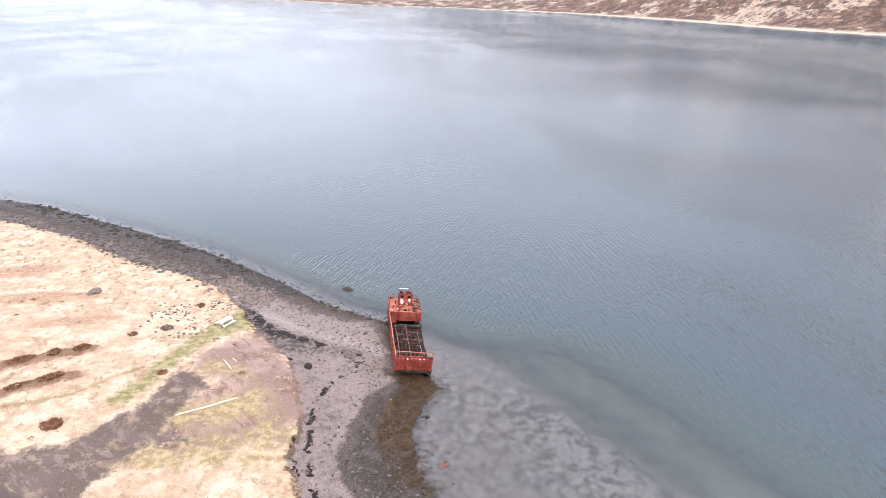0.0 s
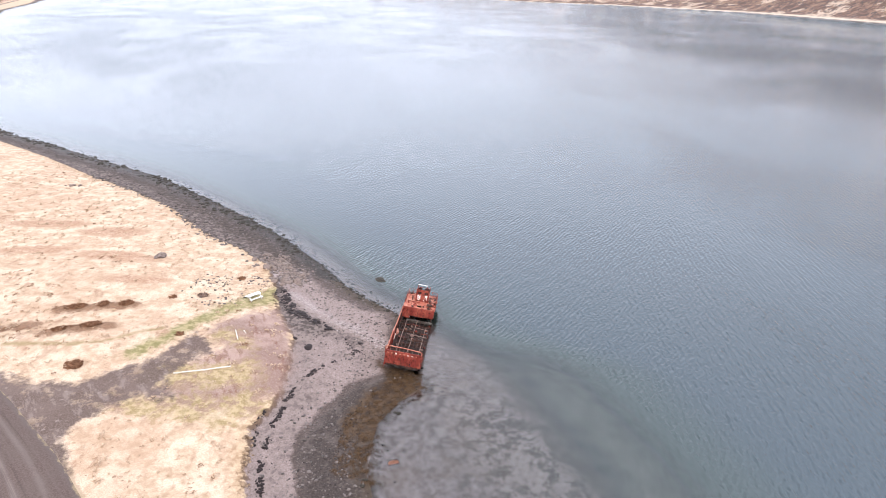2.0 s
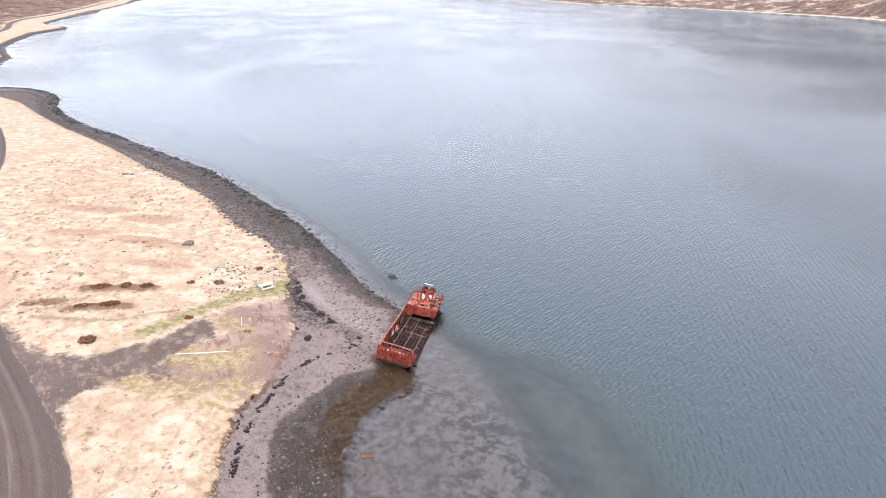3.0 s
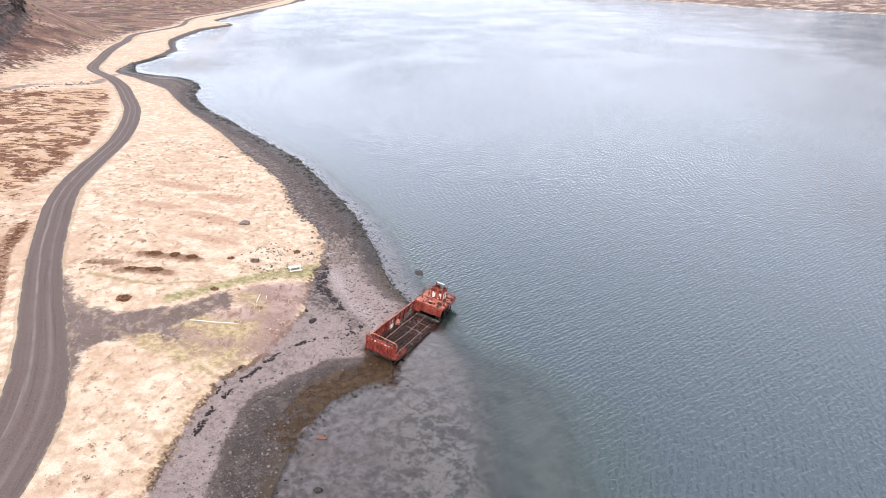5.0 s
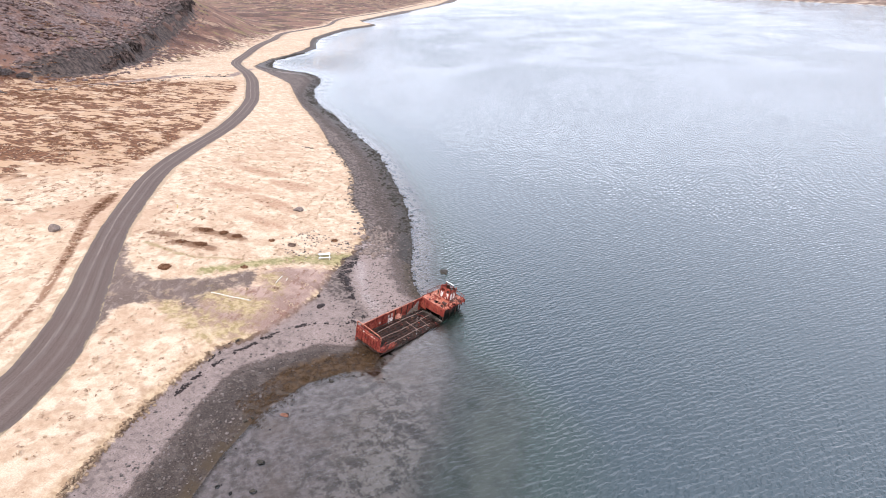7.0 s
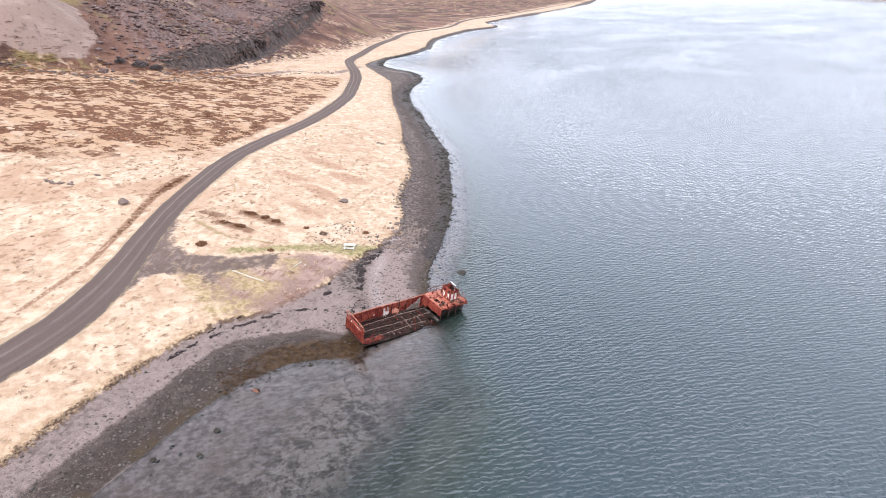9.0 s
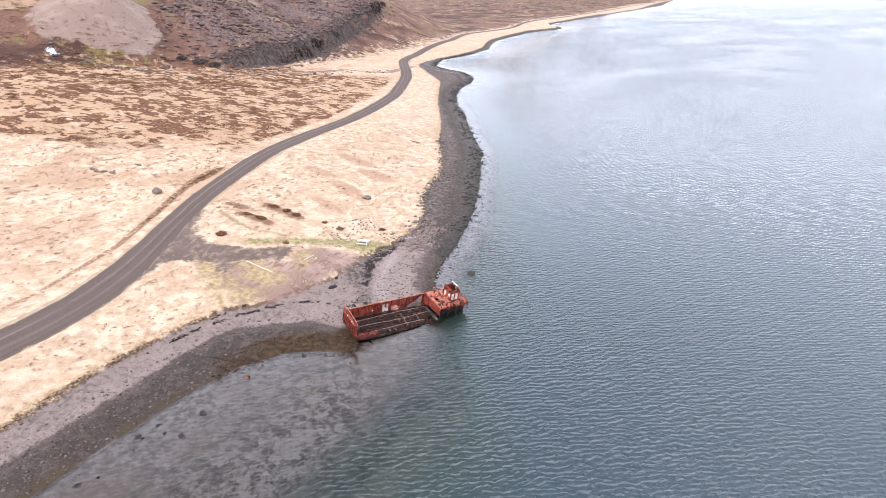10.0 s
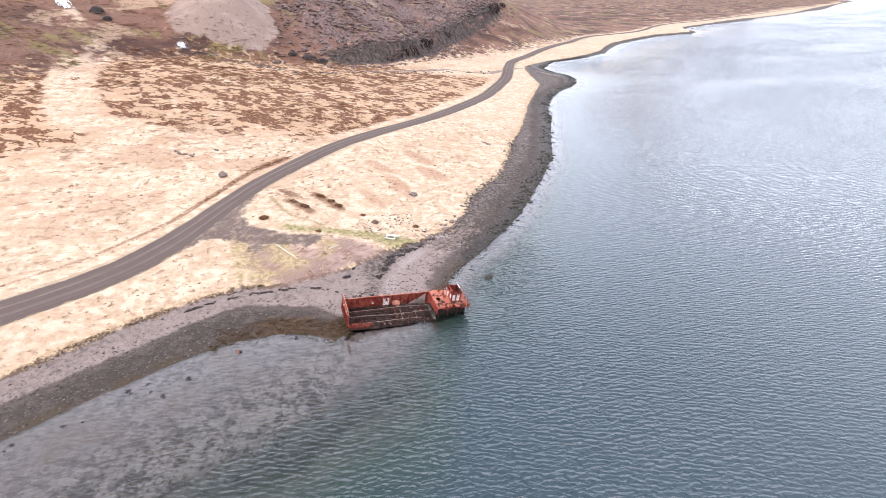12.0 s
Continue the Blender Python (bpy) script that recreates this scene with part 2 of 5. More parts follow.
    lower = p.mix(p.span(fine, .36, .66), (.019, .013, .010), (.066, .047, .038))
    lower = p.mix(p.span(pebble, .78, .95, 0, .55), lower, (.19, .155, .142))
    lower = p.mix(p.span(pebbles, .10, .0, 0, .8), lower, (.016, .014, .012))
    ridge = p.mix(p.span(pebble, .25, .8), (.20, .17, .165), (.52, .46, .44))
    upper = p.mix(p.op("MULTIPLY", mask(p.attr("ridge"), .8, -.7, 1.8), .4), upper, ridge)
    speckled = p.mix(p.span(pebbles, .30, .75), (.028, .021, .018), (.15, .119, .106))
    upper = p.mix(p.op("MULTIPLY", mask(p.attr("coarse"), -.8, 1.5, 1.4), .8), upper, speckled)
    beach = p.mix(mask(dark, -.32, .32, .62), upper, p.mix(p.span(p.op("ADD", dark, p.op("MULTIPLY", wobble, 1.2)), .1, 1.6), p.mix(.22, lower, upper), lower))
    beach = p.mix(p.op("MULTIPLY", p.span(p.noise(.8, 5, .7), .50, .62), p.span(dark, .3, 1.2, 0, .5)), beach, (.10, .078, .068))
    fringe = p.op("MULTIPLY", p.span(p.op("ADD", shore, p.op("MULTIPLY", wobble, 1.3)), 2.0, .7), p.span(p.attr("coarse"), .6, .0))
    beach = p.mix(p.op("MULTIPLY", fringe, p.span(mid, .40, .54, .1, .9)), beach, p.mix(small, (.024, .015, .008), (.075, .049, .025)))
    beach = p.mix(p.op("MULTIPLY", p.span(p.op("ADD", shore, p.op("MULTIPLY", wobble, .8)), 3.4, 1.2, 0, .8), p.span(p.attr("coarse"), 1.6, 2.2)), beach, p.mix(fine, (.012, .010, .008), (.035, .028, .024)))
    weed = p.mix(p.span(small, .36, .62), (.024, .013, .006), (.070, .040, .019))
    weed = p.mix(p.span(fine, .52, .70, 0, .4), weed, (.12, .095, .075))
    beach = p.mix(p.op("MULTIPLY", mask(kelp, -.6, .9, .9), .9), beach, weed)
    beach = p.mix(p.op("MULTIPLY", mask(p.attr("rubble"), 1.2, -.8, 1.0), .75), beach, p.mix(p.span(pebbles, .2, .8), (.06, .05, .047), (.36, .30, .285)))
    # sea bed
    bed = p.mix(p.span(p.noise(1.25, 6, .7), .35, .69), (.18, .144, .134), (.42, .35, .335))
    bed = p.mix(p.span(p.noise(.12, 4, .6), .46, .62, 0, .6), bed, (.27, .20, .165))
    tufts = p.op("ADD", p.op("MULTIPLY", p.noise(.62, 6, .66, None, .5), .6), p.op("MULTIPLY", p.noise(2.2, 4, .7), .4))
    rough_bed = p.mix(p.span(tufts, .44, .56), (.085, .066, .059), (.42, .355, .32))
    bed = p.mix(p.op("MULTIPLY", p.attr("blotch"), .9), bed, rough_bed)
    bed = p.mix(p.attr("weeds"), bed, p.mix(p.span(p.noise(.5, 4, .6), .4, .6), (.055, .058, .047), (.11, .108, .09)))
    bed = p.mix(p.op("MULTIPLY", p.attr("sand"), .6), bed, p.mix(p.span(p.noise(.25, 5, .6), .4, .6), (.40, .40, .33), (.50, .49, .41)))
    beach = p.mix(p.span(p.op("ADD", shore, p.op("MULTIPLY", wobble, .5)), .1, -.7), beach, bed)
    ground = p.mix(p.op("MULTIPLY", mask(edge, -.22, .16, .75), p.span(shore, .3, 1.2)), p.mix(p.span(far, -2, 2), beach, other), ground)
    rim = p.op("MULTIPLY", p.span(p.op("ABSOLUTE", p.op("ADD", edge, p.op("MULTIPLY", wobble, .75))), .42, .12), p.span(p.noise(.9, 4, .65), .42, .52))
    ground = p.mix(p.op("MULTIPLY", rim, p.span(shore, 30, 22, 0, .85)), ground, p.mix(fine, (.045, .026, .017), (.14, .085, .055)))
    runnel = p.op("MULTIPLY", p.span(p.op("ADD", p.attr("stream"), p.op("MULTIPLY", wobble, .8)), .3, -.8), p.span(edge, .5, -1.0))
    ground = p.mix(p.op("MULTIPLY", runnel, .8), ground, (.30, .255, .24))
    worn = p.op("MULTIPLY", mask(p.attr("lot"), 1.0, -1.6, 1.6), p.op("MULTIPLY", p.span(edge, -4.0, -.3), p.span(edge, 1.6, .3)))
    ground = p.mix(p.op("MULTIPLY", worn, .75), ground, lot)
    bump = p.op("ADD", p.op("MULTIPLY", small, 1.0), p.op("MULTIPLY", fine, .5))
    wet = p.op("MULTIPLY", mask(dark, -.2, 1.2, .6), p.span(edge, 0, -.8))
    return p.finish(ground, p.span(wet, 0, 1, .92, .55), bump, .09, .7, gloss=.25)


def water_material():
    p = Paint("fjord_water")
    p.nodes.remove(p.base)
    depth = p.attr("depth")
    ripple = p.op("ADD", p.noise(2.2, 1.5, .5, p.turned((1, .16, 1), 9), .4), p.noise(1.6, 1.5, .5, p.turned((1, .19, 1), -24), .4))
    chop = p.noise(3.6, 2.5, .55, p.turned((1, .5, 1), 0), .3)
    swell = p.noise(.16, 3, .5, p.turned((1, .5, 1), 20))
    calm = p.span(p.noise(.011, 6, .62, p.turned((1, .6, 1), 25), .8), .34, .60, .60, 1)
    wind = p.op("MULTIPLY", calm, p.op("MULTIPLY", p.span(depth, .1, 2.4, .40, 1), p.attr("lee")))
    crest = p.op("ADD", p.bands(.85, p.turned((1, 1, 1), 6)), p.bands(.62, p.turned((1, 1, 1), -20), 6.5, 1.2))
    height = p.op("ADD", p.op("ADD", ripple, p.op("MULTIPLY", crest, .28)), p.op("ADD", p.op("MULTIPLY", chop, .9), p.op("MULTIPLY", swell, .25)))
    bump = p.nodes.new("ShaderNodeBump")
    bump.inputs["Distance"].default_value = .182
    p.feed(bump.inputs["Strength"], wind)
    p.feed(bump.inputs["Height"], height)
    clear = p.nodes.new("ShaderNodeBsdfTransparent")
    clear.inputs["Color"].default_value = (.92, .94, .95, 1)
    body = p.nodes.new("ShaderNodeBsdfDiffuse")
    tone = p.mix(p.span(depth, 1.5, 6.0), (.021, .037, .031), (.021, .038, .047))
    p.feed(body.inputs["Color"], tone)
    p.feed(body.inputs["Normal"], bump.outputs["Normal"])
    gloss = p.nodes.new("ShaderNodeBsdfGlossy")
    gloss.inputs["Roughness"].default_value = .04
    p.feed(gloss.inputs["Normal"], bump.outputs["Normal"])
    fresnel = p.nodes.new("ShaderNodeFresnel")
    fresnel.inputs["IOR"].default_value = 1.72
    p.feed(fresnel.inputs["Normal"], bump.outputs["Normal"])
    inner, outer = p.nodes.new("ShaderNodeMixShader"), p.nodes.new("ShaderNodeMixShader")
    p.feed(inner.inputs[0], p.span(depth, .2, 3.0, .0, 1))
    p.links.new(clear.outputs[0], inner.inputs[1]), p.links.new(body.outputs[0], inner.inputs[2])
    p.links.new(fresnel.outputs[0], outer.inputs[0])
    p.links.new(inner.outputs[0], outer.inputs[1]), p.links.new(gloss.outputs[0], outer.inputs[2])
    p.links.new(outer.outputs[0], p.nodes["Material Output"].inputs["Surface"])
    return p.material


def road_material():
    p = Paint("gravel_road")
    lane = p.attr("lane")
    fine, mid = p.noise(7, 4, .65), p.noise(.35, 5)
    side = p.op("ABSOLUTE", lane)
    tone = p.mix(p.span(fine, .34, .68), (.080, .055, .048), (.126, .091, .079))
    tone = p.mix(p.span(mid, .42, .66, 0, .45), tone, (.105, .080, .069))
    worn = p.span(p.op("ABSOLUTE", p.op("SUBTRACT", side, 1.05)), .55, .15)
    tone = p.mix(p.op("MULTIPLY", worn, p.span(mid, .3, .6, .05, .3)), tone, (.15, .12, .105))
    for rut, share in ((1.05, .7), (-1.1, .16)):
        line = p.span(p.op("ABSOLUTE", p.op("ADD", p.op("SUBTRACT", lane, rut), p.op("MULTIPLY", p.op("SUBTRACT", p.noise(.05, 2), .5), 1.5))), .34, .06)
        tone = p.mix(p.op("MULTIPLY", line, p.span(p.noise(.16, 5, .6), .36, .6, .25, share)), tone, (.215, .172, .152))
    streak = p.noise(1.0, 4, .6, p.across(p.op("MULTIPLY", lane, 2.1), p.op("MULTIPLY", p.attr("run"), .035)))
    tone = p.mix(p.span(streak, .46, .66, 0, .35), tone, (.13, .10, .087))
    tone = p.mix(p.span(streak, .46, .34, 0, .4), tone, (.056, .040, .035))
    tone = p.mix(p.span(side, 2.5, 3.2, 0, .6), tone, (.115, .09, .08))
    verge = p.op("ADD", side, p.op("MULTIPLY", p.op("SUBTRACT", p.noise(.9, 5, .7), .5), 1.8))
    tone = p.mix(p.span(verge, 3.1, 3.5, 0, .85), tone, p.mix(p.noise(2.5, 4, .7), (.17, .13, .065), (.42, .32, .21)))
    return p.finish(tone, .9, fine, .03, .6, gloss=.25)


def rust_material(name, paint, pale, rusty, flake=.5, scale=1.0):
    """Flaking red oxide paint over rusted steel."""
    p = Paint(name)
    big, mid, fine = p.noise(.9 * scale, 5, .6), p.noise(3.2 * scale, 5, .65), p.noise(14 * scale, 3, .6)
    streak = p.noise(4 * scale, 4, .6, p.turned((1, 1, .25)))
    tone = p.mix(p.span(big, .38, .64), paint, pale)
    tone = p.mix(p.span(streak, .50, .66, 0, .6), tone, rusty)
    tone = p.mix(p.span(mid, flake + .03, flake + .13, 0, .7), tone, tuple(c * .4 for c in rusty))
    tone = p.mix(p.span(fine, .35, .7, 0, .25), tone, rusty)
    return p.finish(tone, p.span(mid, .3, .7, .55, .9), mid, .03, .6, gloss=.3)


def mottled(name, low, high, scale, rough=.9, by=None, tint=None, bump_depth=.012):
    """Natural surface with two scales of variation; by="island" or "own" varies piece by piece."""
    p = Paint(name)
    n, fine = p.noise(scale, 5, .62), p.noise(scale * 6, 3, .6)
    tone = p.mix(p.span(n, .34, .66), low, high)
    tone = p.mix(p.span(fine, .38, .68, .35, 0), tone, tuple(c * .45 for c in low))
    if by:
        tone = p.mix(p.span(p.island() if by == "island" else p.own(), 0, 1, 0, .75), tone, tint)
    return p.finish(tone, rough, fine, bump_depth, .6, gloss=.25)


GROUND, WATER, ROADWAY = ground_material(), water_material(), road_material()
RED_PAINT = rust_material("red_oxide_paint", (.175, .022, .015), (.32, .068, .042), (.07, .018, .012), .50)
PALE_PAINT = rust_material("faded_orange_paint", (.40, .12, .075), (.58, .27, .19), (.16, .035, .02), .49)
DARK_RUST = rust_material("dark_rust", (.038, .018, .013), (.075, .036, .027), (.015, .008, .007), .55)
BEAM_RUST = rust_material("weathered_beam", (.19, .12, .10), (.30, .215, .185), (.07, .034, .025), .55, 2)
# near-black steel; its tone also paints the shade under the aft deck
SHADE_STEEL = rust_material("shade_dark_steel", (.018, .011, .009), (.035, .020, .016), (.010, .007, .006), .55)
HULL_GREY = rust_material("barnacled_hull", (.05, .043, .037), (.13, .115, .10), (.022, .016, .012), .55)
WHITE_FLAKE = rust_material("flaking_white_paint", (.66, .61, .55), (.78, .74, .69), (.42, .13, .07), .60, 2)
WHITE_WOOD = mottled("white_painted_wood", (.70, .70, .68), (.82, .82, .80), 5, .6, bump_depth=.01)
BLEACHED = mottled("bleached_timber", (.55, .50, .42), (.74, .69, .60), 6, .8, bump_depth=.01)
STONE = mottled("beach_stone", (.04, .034, .031), (.11, .091, .084), 4, .85, "island", (.19, .157, .145))
BOULDER = mottled("grey_boulder", (.11, .084, .073), (.27, .215, .19), 3, .9, "own", (.21, .155, .13))
CRAG = mottled("grey_crag", (.11, .078, .072), (.29, .215, .20), 1.2, .9, "island", (.10, .060, .050))
BOULDER_PALE = mottled("pale_pebble", (.30, .25, .235), (.50, .44, .42), 4, .85, "island", (.20, .16, .15))
WET_ROCK = mottled("weedy_wet_rock", (.021, .017, .012), (.056, .046, .033), 5, .6, bump_depth=.02)
WRACK = mottled("seaweed_wrack", (.010, .007, .007), (.030, .020, .019), 5, .7, "island", (.022, .013, .012))
TUFT = mottled("dry_tuft", (.50, .37, .26), (.64, .51, .385), 2, .9, "island", (.47, .33, .225))
TURF = mottled("eroded_turf", (.10, .062, .04), (.27, .18, .115), 3, .95, "island", (.36, .255, .165))
HEATHER = mottled("brown_heather", (.13, .058, .033), (.25, .125, .072), 3, .95, "island", (.25, .135, .075), .012)
SHRUB = mottled("winter_shrub", (.20, .125, .09), (.38, .26, .19), 4, .95, "island", (.13, .10, .095), .012)
FOAM = mottled("white_water", (.70, .74, .78), (.90, .92, .94), 3, .5)
ORANGE_SCRAP = rust_material("orange_scrap", (.14, .06, .038), (.22, .11, .075), (.08, .03, .02), .52, 2)


def basalt_material():
    p = Paint("dark_basalt")
    shaded_crack, tone_n, big = p.noise(1.1, 5, .7, p.turned((1.6, 1.6, .22))), p.noise(.45, 5, .65), p.noise(.09, 4)
    # the near-black end paints shadow into the gaps of the rock
    tone = p.mix(p.span(shaded_crack, .44, .66), (.012, .009, .008), (.10, .076, .067))
    tone = p.mix(p.span(tone_n, .54, .70, 0, .55), tone, (.19, .15, .138))
    tone = p.mix(p.span(big, .46, .60, 0, .7), tone, (.18, .118, .10))
    return p.finish(tone, .95, shaded_crack, .5, .8, gloss=.05)


BASALT = basalt_material()
# ---------------------------------------------------------------- land form
SHORE = [(70, -60), (40, -18), (24, 4), (11.4, 20), (8, 24.2), (4.7, 28.8), (1.1, 33.6), (-2.2, 39.5), (-3.4, 45.5), (-2.4, 49.5),
         (-.4, 52.6), (-4.2, 57.5), (-6.6, 66.6), (-13.8, 70.4), (-18, 73.4), (-24, 79), (-34.6, 87.3), (-46, 94.6), (-60, 102.9), (-80, 114),
         (-101, 122), (-128, 133), (-152, 141.5), (-170, 150), (-184, 159), (-198, 171), (-209, 178.5), (-222, 184.5), (-238, 187.5), (-254, 185), (-270, 186),
         (-281, 192), (-292, 198), (-303, 206), (-314, 222), (-328, 241), (-356, 270), (-388, 290), (-424, 315), (-470, 360), (-522, 416), (-560, 482), (-592, 506), (-640, 520),
         (-668, 545), (-735, 622), (-865, 790), (-1000, 930), (-1260, 1240), (-1700, 1750), (-5200, 5400)]
FAR_SHORE = [(900, -700), (600, -150), (470, 300), (404, 545), (364, 627), (321, 811), (233, 1089), (60, 1400), (-215, 1710), (-450, 2200), (-866, 2720), (-3600, 5600)]
HILL_FOOT = [(-20, -420), (-70, -170), (-104, -72), (-122, -36), (-148, -25), (-176, -15), (-194, 4), (-199, 24), (-200, 50), (-212, 72), (-232, 92), (-262, 118), (-300, 150), (-346, 196), (-412, 255), (-484, 306), (-572, 406), (-714, 524), (-915, 765), (-5400, 5300)]
CLIFF = [(-206, 54), (-215, 72), (-231, 91), (-251, 107), (-300, 134), (-340, 158), (-392, 193), (-452, 224)]
ROAD = [(40.6, -55.5), (12.6, -19.5), (-3.4, 1.5), (-10.9, 12.9), (-20.25, 23.5), (-29.6, 29.9), (-44.4, 37.2), (-61.5, 46.5), (-84.6, 61.2), (-119, 90.7), (-154.6, 115.2),
        (-181.6, 129.7), (-211.6, 144.2), (-255, 160), (-290, 175), (-344, 213), (-405, 260), (-475, 312), (-560, 412), (-700, 530), (-900, 770), (-1700, 1650)]
EDGE = [(60, -64), (30, -20), (12, 4), (2, 17.2), (-4.2, 24), (-9.9, 32), (-14.2, 40), (-14, 46), (-15.4, 51), (-18, 56.5), (-23, 62.6), (-26, 68), (-31, 74.8),
        (-37.8, 79), (-46, 82.4), (-54, 88), (-62, 93.7), (-74, 99.6), (-91, 106.5), (-117, 119), (-146, 131), (-172, 143), (-198, 156), (-222, 160), (-246, 166), (-270, 175), (-286, 187),
        (-304, 203), (-320, 224), (-336, 243), (-362, 267), (-393, 286), (-430, 311), (-477, 356), (-530, 412), (-570, 480), (-600, 500), (-672, 537), (-745, 619), (-1272, 1236), (-5210, 5395)]
TRACK = [(-36, 35.4), (-31.5, 39), (-27.8, 43.4), (-26.4, 48.5), (-24.8, 53.5)]
TRACK_AREA = [(-47, 41.6), (-41.5, 39.6), (-37, 39.2), (-33.5, 40.4), (-31, 43.7), (-29.5, 46.0), (-28.5, 49), (-28, 52.6), (-26.2, 51.4), (-23.4, 49.5), (-25.6, 47.4),
              (-26.4, 45.0), (-25.7, 42.9), (-23.3, 42.3), (-24.4, 41.2), (-26.4, 40.7), (-27.6, 38.8), (-29.2, 36), (-28.4, 33.2), (-24.6, 29.4), (-33, 29.5)]
LOT_AREA = [(-27.5, 53.8), (-25.4, 59.5), (-22.4, 61.8), (-19.5, 58.6), (-15.6, 52.4), (-14, 46.5), (-15.6, 42.8), (-20, 41.2), (-26.5, 40), (-26.5, 45), (-25, 48), (-24, 51)]
MOSS = [(-26.4, 43.9), (-23.4, 45.4), (-19.6, 47.6)]
MOSS_SOUTH = [(-27.2, 39.6), (-23, 40.3), (-18, 41.6), (-15.6, 43.6)]
MOSS_NORTH = [(-24.6, 53.2), (-22.2, 52.2)]
DITCH = [(-69.4, 46.4), (-60.3, 39.9), (-50, 34.9), (-42.6, 31.1), (-36.4, 27.9), (-24.6, 18.6), (-12, 4)]
OLIVE = [(-45.2, 43.4), (-41.9, 44.7), (-38.9, 45.7), (-36, 47.5), (-34.3, 50.2), (-32.2, 52.2)]
TURF_BANKS = [[(-46.2, 51.7), (-43.6, 53.1), (-41.6, 54.9)], [(-40.6, 55.1), (-39.2, 56.1)], [(-43, 46.7), (-41, 48.6), (-38.3, 50.5)]]
LOW_BEACH = [(62, -62), (34, -20), (17, 3), (5.7, 18.4), (2.8, 22.6), (-1.2, 27.6), (-5.4, 33.2), (-9.2, 38.4), (-9.9, 41.8), (-9.6, 45.4), (-8.1, 50.6), (-6, 52.9), (-3.6, 55)]
SHELF_EDGE = [(52, 0), (33, 21), (24, 33), (18.6, 40.7), (16.0, 44.8), (12.4, 50.2), (7.6, 56.0), (4, 60), (.7, 63.4), (-3, 68)]
SAND_BAR = [(9.6, 66), (14.2, 59.4), (18.2, 53.6), (22.0, 48.6), (24.6, 43.6), (27, 38.4), (31, 31)]
STREAM = [(-203, 2), (-200, 14), (-196, 30), (-199, 56), (-192.5, 66), (-204, 84), (-210, 97), (-221, 116), (-219, 138.5), (-232, 151), (-249, 163), (-246, 171), (-228, 178)]
VALE = [(-216, -40), (-200, -29), (-186, -22), (-150, -19), (-128, -14), (-106, -7), (-94, -2), (-84, 12)]
VERGE = [(-31.6, 46.6), (-30.4, 50.4), (-30, 54), (-28.4, 58.6), (-26.4, 62.8), (-24.6, 66)]


def side_distance(px, py, line):
    """Signed distance to an open polyline, positive to the left of its direction, and the length along it."""
    best = np.full(px.shape, 1e18)
    sign = np.ones(px.shape)
    along = np.zeros(px.shape)
    run = 0.0
    for (ax, ay), (bx, by) in zip(line[:-1], line[1:]):
        ux, uy = bx - ax, by - ay
        size = math.hypot(ux, uy)
        s = np.clip(((px - ax) * ux + (py - ay) * uy) / size ** 2, 0, 1)
        qx, qy = px - ax - s * ux, py - ay - s * uy
        d = qx * qx + qy * qy
        nearer = d < best - 1e-9
        best = np.where(nearer, d, best)
        sign = np.where(nearer, np.where(ux * qy - uy * qx >= 0, 1.0, -1.0), sign)
        along = np.where(nearer, run + s * size, along)
        run += size
    return sign * np.sqrt(best), along


def patch_distance(px, py, ring):
    """Distance to a closed outline, negative inside it."""
    inside = np.zeros(px.shape, bool)
    for (ax, ay), (bx, by) in zip(ring, ring[1:] + ring[:1]):
        if ay != by:
            inside ^= ((ay > py) != (by > py)) & (px < ax + (bx - ax) * (py - ay) / (by - ay))
    return np.abs(side_distance(px, py, ring + ring[:1])[0]) * np.where(inside, -1, 1)


def smooth(a, b, v):
    s = np.clip((v - a) / (b - a), 0, 1)
    return s * s * (3 - 2 * s)


def rolling(x, y, size, seed, octaves=4):
    """Cheap smooth value noise in about -1..1 on arrays."""
    total, amp, norm = np.zeros(x.shape), 1.0, 0.0
    for k in range(octaves):
        u, v = x / size + 17.3 * seed + 5.1 * k, y / size - 9.7 * seed + 3.3 * k
        iu, iv = np.floor(u), np.floor(v)
        fu, fv = u - iu, v - iv
        fu, fv = fu * fu * (3 - 2 * fu), fv * fv * (3 - 2 * fv)

        def cell(i, j):
            n = np.sin(i * 127.1 + j * 311.7 + seed * 74.7) * 43758.5453
            return (n - np.floor(n)) * 2 - 1
        total += amp * ((cell(iu, iv) * (1 - fu) + cell(iu + 1, iv) * fu) * (1 - fv) + (cell(iu, iv + 1) * (1 - fu) + cell(iu + 1, iv + 1) * fu) * fv)
        norm += amp
        amp, size = amp * .5, size * .5
    return total / norm


def moor_share(x, y):
    """How far heather takes over from grass, 0..1."""
    d, rd = side_distance(x, y, SHORE)[0], side_distance(x, y, ROAD)[0]
    inland = smooth(60, 100, d + 40 * rolling(x, y, 60, 15, 3)) * smooth(24, 40, rd)
    north = smooth(4, 8, rd) * smooth(-76, -96, x) * smooth(-216, -200, x)
    return np.maximum(inland, north) * smooth(4, 9, np.abs(side_distance(x, y, VALE)[0]))


